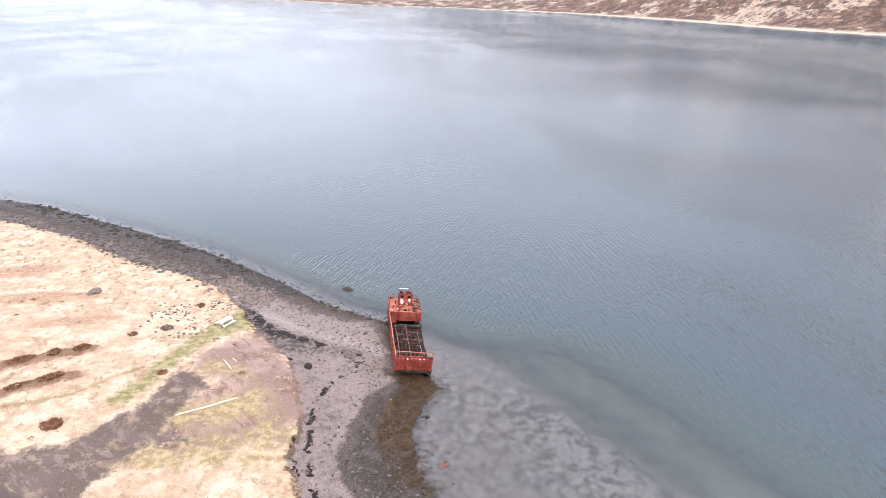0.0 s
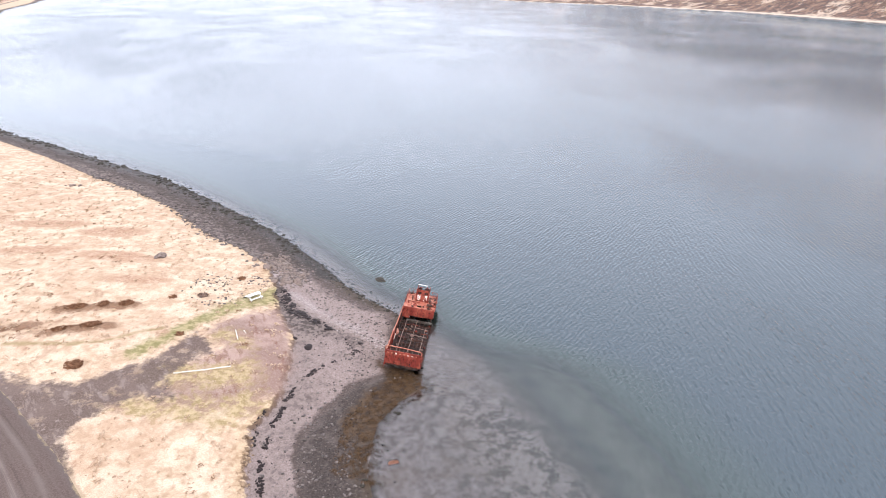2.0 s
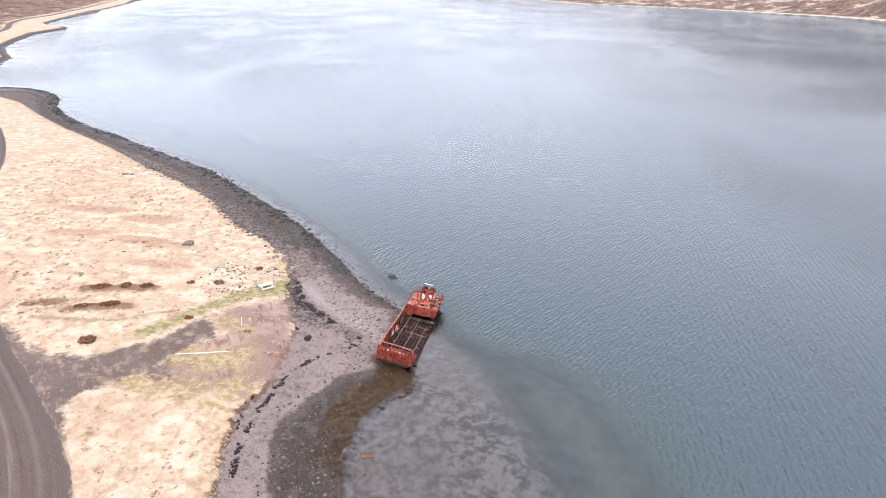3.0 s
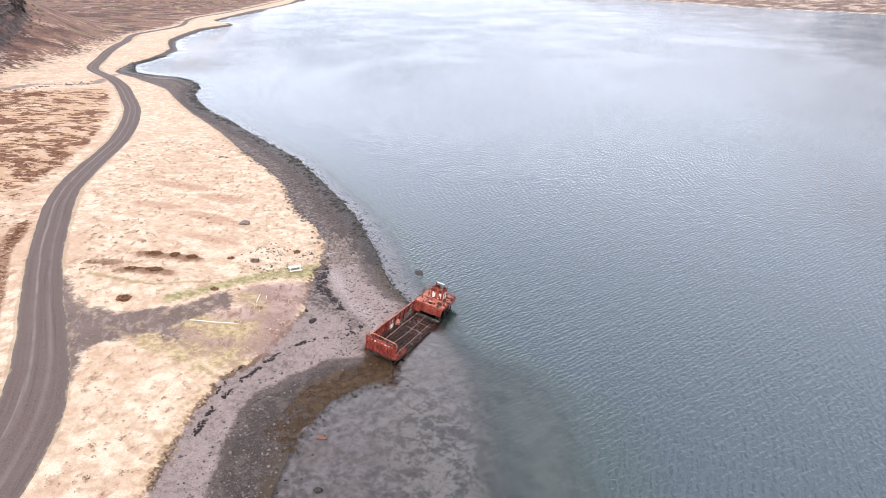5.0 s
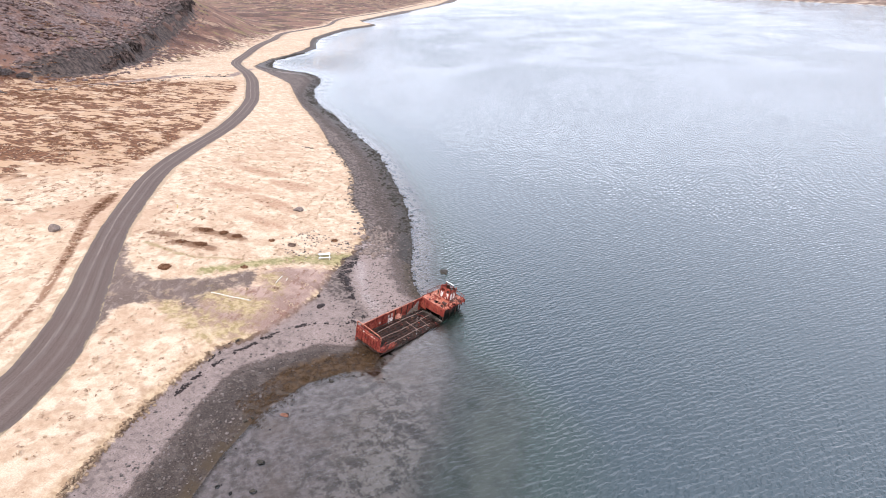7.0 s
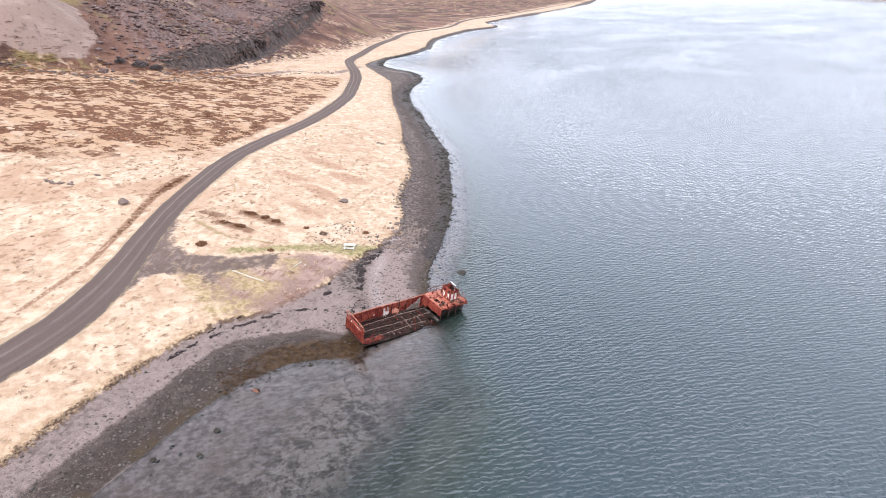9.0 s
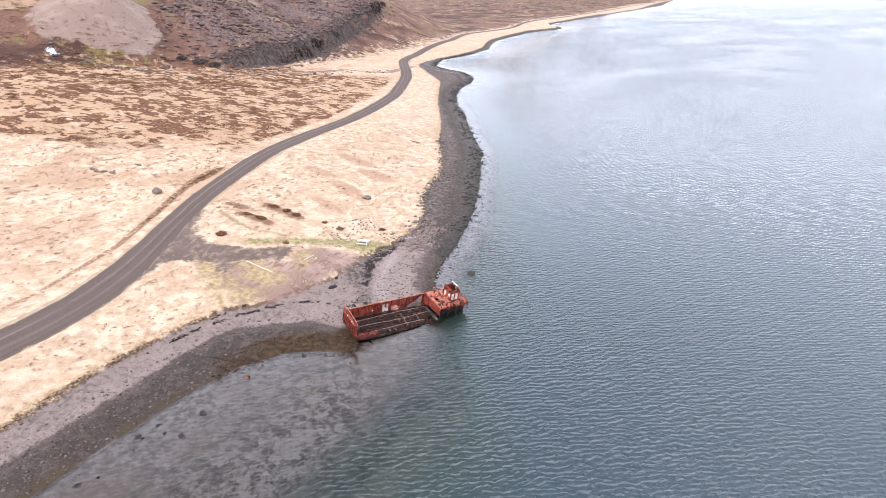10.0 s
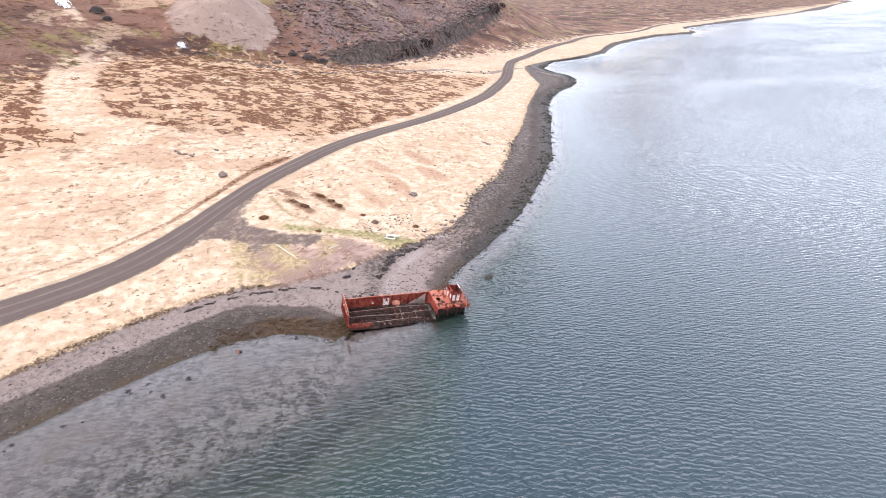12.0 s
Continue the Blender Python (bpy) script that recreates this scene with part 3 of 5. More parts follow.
def land_height(x, y, rough=True):
    x, y = np.asarray(x, float), np.asarray(y, float)
    d, _ = side_distance(x, y, SHORE)
    f, _ = side_distance(x, y, FAR_SHORE)
    hf, _ = side_distance(x, y, HILL_FOOT)
    cl, ca = side_distance(x, y, CLIFF)
    e = -f
    sea = np.minimum(-d, -e)
    z = np.where(d > 0, np.interp(d, [0, 3, 9, 13, 15, 45, 80, 120, 170, 400, 5000], [0, .45, 1.15, 1.55, 1.9, 5.0, 9, 14, 19, 22, 24]), 0)
    z = np.where(d > 20, z - (z - 2.4) * .65 * smooth(200, 380, y), z)
    z = np.where(e > 0, np.interp(e, [0, 12, 30, 90, 260, 500, 3000], [0, 2.5, 6, 44, 78, 90, 96]), z)
    out, _ = side_distance(x, y, SHELF_EDGE)
    bar = np.abs(side_distance(x, y, SAND_BAR)[0])
    shelf = np.minimum(np.interp(sea, [0, 3, 8, 16, 60], [0, .22, .5, .8, 1.0]), .95) + np.interp(-out, [0, 2.5, 8, 14, 40], [0, .75, 1.3, 2.6, 12])
    shelf -= .45 * smooth(5, 1.0, bar) * (out < 0)
    drop = np.interp(sea, [0, 2, 8, 60], [0, .6, 4, 14])
    z = np.where(e > 0, z * (1 - .78 * smooth(750, 1500, y)), z)
    z = np.where(sea > 0, -(shelf + (drop - shelf) * smooth(60, 70, y)), z)
    h = np.maximum(hf, 0)
    z += np.where(d > 0, np.interp(h, [0, 15, 60, 140, 300, 3000], [0, 4.5, 22, 31, 35, 40]) * (1 - .9 * smooth(190, 380, y)), 0)
    z += np.where(d > 0, 5.0 * smooth(1, 6, cl) * smooth(0, 60, ca) * smooth(0, 60, 290 - ca), 0)
    ed, _ = side_distance(x, y, EDGE)
    z += .36 * smooth(-.3, .15, ed) * smooth(.5, 3, d) * smooth(60, 30, d)
    for line in TURF_BANKS:
        z += .34 * smooth(.9, .1, np.abs(side_distance(x, y, line)[0]))
    cone = np.hypot(x + 226, y - 19)
    z += 12 * smooth(31, 0, cone)
    if rough:
        road, _ = side_distance(x, y, ROAD)
        keep = smooth(4.5, 12, np.abs(road))
        z += np.where(d > 14, keep * smooth(14, 40, d) * (.35 * rolling(x, y, 22, 3) + .1 * rolling(x, y, 5, 4, 2)), 0)
        z += np.where(h > 0, smooth(0, 60, h) * (6 * rolling(x, y, 90, 5, 5)), 0)
        z += np.where(cl > -2, smooth(0, 25, ca) * smooth(0, 60, 290 - ca) * smooth(-2, 3, cl) * smooth(75, 20, cl) * (2.2 * rolling(x, y, 12, 8, 3) + 1.0 * rolling(x, y, 5, 18, 3)), 0)
        z += np.where(e > 20, smooth(20, 90, e) * 9 * rolling(x, y, 120, 6, 5), 0)
        z += np.where((d > 0) & (d < 14), smooth(0, 3, d) * .05 * rolling(x, y, 3, 9, 3), 0)
    return z
# ---------------------------------------------------------------- ground, water, road
def steps(lo, hi, near_lo, near_hi, fine, grow):
    """Even steps between near_lo and near_hi, widening outside."""
    middle = list(np.arange(near_lo, near_hi + .01, fine))
    up, down, s, v = [], [], fine, near_hi
    while v < hi:
        s *= grow
        v += s
        up.append(v)
    s, v = fine, near_lo
    while v > lo:
        s *= grow
        v -= s
        down.append(v)
    return np.array(down[::-1] + middle + up)


def sheet_mesh(name, px, py, pz, material):
    """A smooth quad sheet from three arrays of one shape (rows, columns)."""
    rows, columns = px.shape
    me = bpy.data.meshes.new(name)
    i = np.arange(rows * columns).reshape(rows, columns)
    quads = np.stack([i[:-1, :-1], i[:-1, 1:], i[1:, 1:], i[1:, :-1]], -1).reshape(-1, 4)
    me.vertices.add(rows * columns)
    me.vertices.foreach_set("co", np.stack([px, py, pz], -1).astype(np.float32).ravel())
    me.loops.add(quads.size)
    me.loops.foreach_set("vertex_index", quads.astype(np.int32).ravel())
    me.polygons.add(len(quads))
    me.polygons.foreach_set("loop_start", np.arange(0, quads.size, 4, dtype=np.int32))
    me.polygons.foreach_set("use_smooth", np.ones(len(quads), bool))
    me.update(calc_edges=True)
    me.materials.append(material)
    return me


def field(me, name, values):
    me.attributes.new(name, "FLOAT", "POINT").data.foreach_set("value", np.asarray(values, np.float32).ravel())


def ground_z(x, y):
    return float(land_height(np.array([x]), np.array([y]))[0])


def build_ground():
    gx, gy = np.meshgrid(steps(-5000, 2600, -105, 22, .45, 1.032), steps(-900, 5200, 8, 122, .45, 1.032))
    me = sheet_mesh("ground", gx, gy, land_height(gx, gy), GROUND)
    d, _ = side_distance(gx, gy, SHORE)
    f, _ = side_distance(gx, gy, FAR_SHORE)
    hf, _ = side_distance(gx, gy, HILL_FOOT)
    ed, _ = side_distance(gx, gy, EDGE)
    cl, ca = side_distance(gx, gy, CLIFF)
    rd, _ = side_distance(gx, gy, ROAD)
    band = smooth(0, 20, ca) * smooth(0, 40, 290 - ca)
    field(me, "shore", np.clip(d, -60, 4000))
    field(me, "edge", np.clip(np.where(f < 0, 5, ed), -40, 40))
    field(me, "hill", np.clip(np.where(d > 0, np.maximum(hf, -60 + 90 * smooth(200, 300, gy) * smooth(3, 18, rd)), -200), -200, 200))
    field(me, "moor", moor_share(gx, gy))
    vale, _ = side_distance(gx, gy, VALE)
    field(me, "vale", np.abs(vale) - 1.0)
    field(me, "far", np.clip(-f, -40, 500))
    field(me, "cliff", band * smooth(-3.5, 0, cl) * smooth(13, 8, cl))
    field(me, "cone", np.hypot(gx + 226, gy - 19))
    field(me, "road", np.clip(rd, -40, 40) / road_width(gx))
    field(me, "track", np.clip(patch_distance(gx, gy, TRACK_AREA), -8, 20))
    field(me, "lot", np.clip(patch_distance(gx, gy, LOT_AREA), -6, 20))
    moss = [np.abs(side_distance(gx, gy, line)[0]) - reach for line, reach in ((MOSS, 2.3), (MOSS_SOUTH, 1.9), (MOSS_NORTH, 1.7))]
    field(me, "moss", np.clip(np.minimum.reduce(moss), -6, 20))
    v, va = side_distance(gx, gy, VERGE)
    field(me, "verge", np.clip(np.abs(v) - np.interp(va, [0, 6, 12, 20], [.9, .8, 1.3, 2.3]), -6, 20))
    field(me, "olive", np.clip(np.abs(side_distance(gx, gy, OLIVE)[0]) - .3, -2, 20))
    banks = [np.abs(side_distance(gx, gy, line)[0]) for line in TURF_BANKS] + [np.abs(side_distance(gx, gy, [(-48.6, 45.4), (-45.8, 47.6)])[0]) + .2]
    field(me, "turf", np.clip(np.minimum.reduce(banks), 0, 20))
    field(me, "tan", np.maximum.reduce([smooth(1.3, .2, np.hypot(((gx - x) * math.cos(a) + (gy - y) * math.sin(a)) / l, ((gy - y) * math.cos(a) - (gx - x) * math.sin(a)) / w))
                                        for x, y, l, w, a in ((-52, 68.3, 8, 2.6, .2), (-44, 62.4, 6, 1.7, .3), (-60, 77, 7, 3, .4), (-72, 76, 9, 2.5, .4), (-64, 66, 6, 2, .5))]))
    low, _ = side_distance(gx, gy, LOW_BEACH)
    north = np.interp(gy, [50, 56, 62, 68, 76, 90, 130, 170, 185, 200], [3.6, 1.5, 1.3, 2.9, 5.0, 6.2, 6.5, 6, 14, 6]) - d
    field(me, "dark", np.clip(np.where(gy < 54, -low, north * .22), -20, 20))
    rill, _ = side_distance(gx, gy, [(-206.8, -35), (-210, -29.3), (-207.8, -19), (-209.3, -11.6), (-209.4, .8), (-202.4, 6.7)])
    field(me, "stream", np.clip(np.minimum(np.abs(rill), np.abs(side_distance(gx, gy, STREAM)[0])) - np.interp(gy, [0, 60, 90, 160], [.3, .5, 1.7, 2.0]), -3, 20))
    field(me, "crag", smooth(0, 20, ca) * smooth(0, 40, 290 - ca) * smooth(2, 9, cl) * smooth(70, 38, cl))
    shelf, _ = side_distance(gx, gy, SHELF_EDGE)
    field(me, "blotch", smooth(14, 4, np.abs(shelf)) * smooth(-3, 1.5, shelf) * smooth(60, 48, gy) * .85)
    bar, along_bar = side_distance(gx, gy, SAND_BAR)
    field(me, "sand", smooth(4.2, 1.2, np.abs(bar) + .8 * rolling(gx, gy, 6, 23, 3)) * smooth(0, 14, along_bar) * .8)
    field(me, "weeds", smooth(3.5, -5, shelf))
    field(me, "kelp", np.clip(np.minimum(np.minimum(3.4 - d, (gy - 43) * .5), (55.5 - gy) * .8), -10, 10))
    v, _ = side_distance(gx, gy, [(-22.5, 67), (-17, 63.2), (-11.5, 61), (-7.5, 59.4)])
    field(me, "ridge", np.abs(v) - .35)
    field(me, "coarse", np.where(gy > 74, 2.4, np.clip(np.minimum(-v - 1.1, 3), -5, 3) * smooth(57, 60, gy)))
    field(me, "rubble", np.hypot((gx + 27.5) * .8, gy - 72.5) - 3.2)
    v, va = side_distance(gx, gy, DITCH)
    field(me, "ditch", np.clip(np.interp(va, [0, 2, 10, 14, 22, 40, 60], [.2, 1.3, 1.2, .8, .7, .45, .2]) - np.abs(v), -6, 4))
    tagged(new("ground", me), "pale dry grassland with brown heather and a grey gravel beach", "ground", kind="structure")


def build_water():
    gx, gy = np.meshgrid(steps(-5000, 2600, -60, 30, 1.0, 1.07), steps(-900, 5200, 8, 110, 1.0, 1.07))
    me = sheet_mesh("water", gx, gy, np.zeros(gx.shape), WATER)
    field(me, "depth", np.clip(-land_height(gx, gy), -3, 12))
    f, _ = side_distance(gx, gy, FAR_SHORE)
    off = -side_distance(gx, gy, SHORE)[0]
    lull = 1 - smooth(76, 96, gy) * (1 - np.interp(off, [0, 10, 30, 90], [.12, .2, .6, 1])) - smooth(62, 54, gy) * (1 - np.interp(off, [0, 7, 15, 32], [.22, .42, .82, 1]))
    field(me, "lee", lull * np.interp(np.hypot(gx + 5, gy - 60), [35, 90, 160, 420], [.8, .95, 1.0, 1.0]) * (1 + 1.8 * smooth(390, 290, f + 50 * rolling(gx, gy * 2.2, 120, 24, 3)) * smooth(-40, 60, gx)) * (.45 + .55 * smooth(1.5, 8, np.abs(side_distance(gx, gy, [(-3.3, 53), (-5.2, 69)])[0]))))
    tagged(new("water", me), "rippled blue-grey fjord water, clear in the shallows", "water", kind="structure")


def curve_through(line, gap):
    """Catmull-Rom points about gap metres apart."""
    pts = [Vector(p) for p in line]
    pts = [2 * pts[0] - pts[1]] + pts + [2 * pts[-1] - pts[-2]]
    out = []
    for a, b, c, d in zip(pts, pts[1:], pts[2:], pts[3:]):
        n = max(2, int((c - b).length / gap))
        for k in range(n):
            t = k / n
            out.append(.5 * (2 * b + (c - a) * t + (2 * a - 5 * b + 4 * c - d) * t * t + (3 * b - a - 3 * c + d) * t ** 3))
    return out + [pts[-2]]


def road_width(x):
    """The road narrows past the turning place."""
    return np.interp(x, [-230, -150, -90, -46, -32, -22], [.82, .74, .68, .66, .80, .90])


def build_road():
    centre = np.array([tuple(p) for p in curve_through(ROAD, 1.2)])
    ahead = np.gradient(centre, axis=0)
    ahead /= np.linalg.norm(ahead, axis=1)[:, None]
    across = np.stack([-ahead[:, 1], ahead[:, 0]], 1)
    lanes = np.array([-3.6, -3.15, -2.4, -1.4, -.6, 0, .6, 1.4, 2.4, 3.15, 3.6])
    wander = rolling(centre[:, 0], centre[:, 1], 5.0, 21, 4)
    wander2 = rolling(centre[:, 0], centre[:, 1], 5.0, 22, 4)
    wide = np.stack([lanes * w + np.where(lanes > 2.3, .24 * a, 0) + np.where(lanes < -2.3, .24 * b, 0) for a, b, w in zip(wander, wander2, road_width(centre[:, 0]))])
    px, py = centre[:, :1] + across[:, :1] * wide, centre[:, 1:] + across[:, 1:] * wide
    pz = land_height(px, py) + np.interp(np.abs(lanes), [0, 2.4, 3.15, 3.6], [.16, .10, .06, -.12])[None, :]
    me = sheet_mesh("road", px, py, pz, ROADWAY)
    run = np.concatenate([[0], np.cumsum(np.linalg.norm(np.diff(centre, axis=0), axis=1))])
    field(me, "run", np.repeat(run[:, None], len(lanes), 1))
    field(me, "lane", np.repeat(lanes[None, :], len(centre), 0))
    tagged(new("road", me), "grey gravel road with pale wheel tracks", "road", kind="structure")


build_ground()
build_water()
build_road()
# ---------------------------------------------------------------- building helpers
def part(name, bm, material, parent, label="", soft=False):
    """Links a bmesh as one mesh object under a thing or a part."""
    me = bpy.data.meshes.new(name)
    bmesh.ops.recalc_face_normals(bm, faces=bm.faces[:])
    bm.to_mesh(me)
    bm.free()
    me.materials.append(material)
    if soft:
        me.polygons.foreach_set("use_smooth", np.ones(len(me.polygons), bool))
    ob = new(name, me)
    ob.parent = parent
    return tagged(ob, label) if label else ob


def thing(name, m, label, category, group=""):
    ob = new(name)
    ob.empty_display_size = .2
    ob.matrix_world = m
    return tagged(ob, label, category, group)


def block(bm, centre, size, turn=(0, 0, 0), bevel=.015):
    """A bevelled box."""
    m = pose(*centre, *turn) @ Matrix.Diagonal((*size, 1))
    made = bmesh.ops.create_cube(bm, size=1, matrix=m)
    if bevel:
        edges = list({e for v in made["verts"] for e in v.link_edges})
        bmesh.ops.bevel(bm, geom=edges, offset=min(bevel, min(size) * .3), segments=1, affect="EDGES")
    return bm


def tube(bm, pts, radius, sides=7):
    """A round bar along points, with closed ends."""
    pts = [Vector(p) for p in pts]
    rings = []
    for i, p in enumerate(pts):
        way = (pts[min(i + 1, len(pts) - 1)] - pts[max(i - 1, 0)]).normalized()
        a = way.orthogonal().normalized()
        b = way.cross(a)
        if rings:
            last = (rings[-1][0].co - pts[i - 1]).normalized()
            a = (last - way * last.dot(way)).normalized()
            b = way.cross(a)
        rings.append([bm.verts.new(p + radius * (math.cos(k) * a + math.sin(k) * b)) for k in (2 * math.pi * j / sides for j in range(sides))])
    for r, s in zip(rings, rings[1:]):
        for j in range(sides):
            bm.faces.new((r[j], r[(j + 1) % sides], s[(j + 1) % sides], s[j]))
    bm.faces.new(rings[0][::-1])
    bm.faces.new(rings[-1])
    return bm


def torn_sheet(bm, corner, along, up, cells, keep, thick=.03, dent=.03, ragged=.3, seed=1):
    """A dented steel plate from corner over the vectors along and up; keep(u, v) in 0..1 says where steel is left."""
    corner, along, up = Vector(corner), Vector(along), Vector(up)
    out = along.cross(up).normalized()
    nu, nv = cells
    rng = random.Random(seed)
    grid = {}
    for i in range(nu + 1):
        for j in range(nv + 1):
            inner = 0 < i < nu and 0 < j < nv
            du, dv = (rng.uniform(-ragged, ragged), rng.uniform(-ragged, ragged)) if inner else (0, 0)
            p = corner + along * ((i + du) / nu) + up * ((j + dv) / nv)
            p += out * dent * noise.noise(p * 1.3 + Vector((seed, 0, 0))) * 2
            grid[i, j] = bm.verts.new(p)
    faces = []
    for i in range(nu):
        for j in range(nv):
            if keep((i + .5) / nu, (j + .5) / nv):
                faces.append(bm.faces.new((grid[i, j], grid[i + 1, j], grid[i + 1, j + 1], grid[i, j + 1])))
    bmesh.ops.delete(bm, geom=[v for v in grid.values() if not v.link_faces], context="VERTS")
    bmesh.ops.solidify(bm, geom=faces, thickness=thick)
    return bm


def rag(u, seed, rate=9.0):
    """A ragged line in about -1..1 over u."""
    return noise.noise(Vector((u * rate, seed * 3.7, .5))) + .5 * noise.noise(Vector((u * rate * 2.7, seed * 5.1, 2.5)))


# ---------------------------------------------------------------- the wreck
def build_wreck():
    """A beached landing craft; y runs from the bow ramp to the stern, x to starboard, z up from the keel."""
    ship = thing("landing_craft", pose(-3.343, 54.0, .714, -4.46, 8.04, 6.49), "rusted red landing craft wreck listing on a gravel beach", "shipwreck")

    # bottom shell, lofted along the length
    bm = bmesh.new()
    rings = []
    for y, half, low, top in ((-.05, 1.75, .42, .62), (.5, 1.9, .0, .60), (1.6, 2.0, -.35, .42), (4, 2.04, -.5, .30), (8, 2.04, -.5, .22), (11.8, 2.0, -.5, .22), (14.5, 1.5, -.45, .2), (16.6, 1.1, -.2, .2)):
        s = noise.noise(Vector((y, 3, 1))) * .05
        section = [(-half, top), (-half, low + .35), (-half * .8, low + .06), (-half * .3, low), (half * .3, low), (half * .8, low + .06), (half, low + .35), (half + s, top)]
        rings.append([bm.verts.new((x, y, z)) for x, z in section])
    for r, q in zip(rings, rings[1:]):
        for j in range(7):
            bm.faces.new((r[j], q[j], q[j + 1], r[j + 1]))
    bm.faces.new(rings[0])
    bmesh.ops.solidify(bm, geom=bm.faces[:], thickness=.05)
    hull = part("hull_bottom", bm, HULL_GREY, ship, "grey barnacled bottom plating", True)
    part("hold_floor", torn_sheet(bmesh.new(), (-1.98, .45, .22), (3.96, 0, 0), (0, 11.3, 0), (16, 44), lambda u, v: rag(u * 2 + v * 5, 4) < .62, .03, .05, .3, 5), SHADE_STEEL, ship, "dark corroded hold floor")

    # bow ramp
    ramp = part("bow_ramp", torn_sheet(bmesh.new(), (-2.05, -.02, .42), (4.1, 0, 0), (0, .10, 1.93), (30, 16),
                lambda u, v: v > .10 + .09 * rag(u, 1, 5) and not (abs(u - .72) < .03 and .22 < v < .36) and not (abs(u - .40) < .02 and .5 < v < .58), .05, .05, .25, 2), RED_PAINT, ship, "red bow ramp plate with a torn lower edge")
    for k in range(9):
        x = -1.9 + k * .475
        part("stiffener", block(bmesh.new(), (x, -.05, 1.42), (.07, .09, 1.35), (-3, 0, 0)), RED_PAINT, ramp)
    for k, x in enumerate((-1.72, -1.25, -.8, -.33, .12, .58, 1.04, 1.5)):
        part("bracket", block(bmesh.new(), (x, .0, 2.13 + .02 * math.sin(k * 2.1)), (.2 + .05 * math.sin(k * 1.7), .12, .10 + .03 * math.sin(k)), (-3, random.Random(k).uniform(-8, 8), 0)), WHITE_FLAKE if k in (2, 5, 6) else PALE_PAINT, ramp, "pale flaking bracket")
    part("ramp_lip", block(bmesh.new(), (0, .07, 2.36), (4.14, .16, .09)), RED_PAINT, ramp)
    part("lower_lip", torn_sheet(bmesh.new(), (-1.9, -.06, .46), (3.8, 0, 0), (0, -.02, .30), (34, 5), lambda u, v: v > .3 + .5 * rag(u, 7, 12), .06, .04, .3, 9), DARK_RUST, ramp, "dark rotted plate edge")
    arc = [(-2.04, .08, 2.3), (-2.06, .06, 2.75), (-1.98, .05, 2.91), (-1.8, .05, 2.97), (0, .03, 2.95), (1.75, .0, 2.86), (1.98, .0, 2.78), (2.08, .02, 2.62), (2.06, .05, 2.3)]
    rail = part("ramp_rail", tube(bmesh.new(), arc, .055, 8), PALE_PAINT, ramp, "bent pale tubular rail", True)
    for k in range(1, 8):
        x = -2.0 + k * .5
        part("rail_upright", tube(bmesh.new(), [(x, .07, 2.3), (x + .02, .05, 2.94 - .03 * max(0, x))], .022, 5), BEAM_RUST, rail)

    # port side, with the sheet lost towards the stern
    def port_keep(u, v):
        y, z = .1 + 11.75 * u, 2.05 * v
        if 5.45 < y < 6.35 and .62 + .1 * rag(u, 3, 40) < z < 1.72 and abs(y - 5.95) > .09:
            return False
        if 4.0 < y < 4.25 and .9 < z < 1.15:
            return False
        return not (y > 8.4 and z < (y - 8.3) * .56 + .16 * rag(u, 5, 30) and y < 11.5)
    side = part("port_side", torn_sheet(bmesh.new(), (-2.05, .1, 0), (0, 11.75, 0), (0, 0, 2.05), (94, 16), port_keep, .035, .05, .3, 11), RED_PAINT, ship, "red side plating with a torn gap")
    part("gunwale", tube(bmesh.new(), [(-2.06 + .02 * math.sin(y), y, 2.07 + .012 * math.sin(y * 1.7)) for y in np.linspace(.05, 11.9, 24)], .075, 6), PALE_PAINT, side)
    for y in (1.1, 2.2, 3.3, 4.6, 6.75, 7.9, 9.0, 10.1):
        low = 0 if y < 8.3 else (y - 8.2) * .56
        part("frame_rib", block(bmesh.new(), (-1.97, y, (low + 2.0) / 2), (.13, .06, 2.0 - low)), RED_PAINT if y < 5 else DARK_RUST, side)
    part("inner_ledge", torn_sheet(bmesh.new(), (-2.0, .3, .62), (.34, 0, 0), (0, 8.4, 0), (4, 50), lambda u, v: u < .75 + .4 * rag(v, 12, 14), .03, .03, .3, 13), DARK_RUST, side)

    # starboard remains
    low = part("starboard_side", torn_sheet(bmesh.new(), (2.05, .12, .05), (0, 11.5, 0), (0, 0, 1.0), (92, 12),
               lambda u, v: v < .36 + .16 * rag(u, 21, 22) + .10 * rag(u, 22, 28), .035, .07, .35, 17), DARK_RUST, ship, "low torn remains of side plating")
    part("bow_quarter", torn_sheet(bmesh.new(), (2.08, .06, .40), (0, 3.9, -.12), (0, 0, .62), (34, 8), lambda u, v: v < .72 - .75 * u + .34 * rag(u, 23, 16) and v > .16 + .3 * rag(u, 24, 9) and rag(u * 2 + v, 26, 8) < .45, .035, .06, .35, 18), RED_PAINT, low)
    part("coaming", torn_sheet(bmesh.new(), (1.38, .25, .66), (.66, .0, .05), (0, 3.4, -.12), (7, 28), lambda u, v: rag(v * 3 + u, 25, 6) < .18 and v < .95 - .3 * abs(u - .5), .04, .05, .35, 19), RED_PAINT, low, "broken red deck strip")
    for k, (y, z) in enumerate(((.9, .78), (1.7, .80), (2.5, .72), (3.5, .62), (5.2, .45), (6.4, .5), (7.9, .42), (9.3, .46), (10.6, .48))):
        part("bent_frame", tube(bmesh.new(), [(2.0, y, .1), (2.06, y + .02, z * .6), (1.9 - .1 * (k % 3), y + .08, z + .12)], .035, 5), DARK_RUST if k % 2 else RED_PAINT, low)

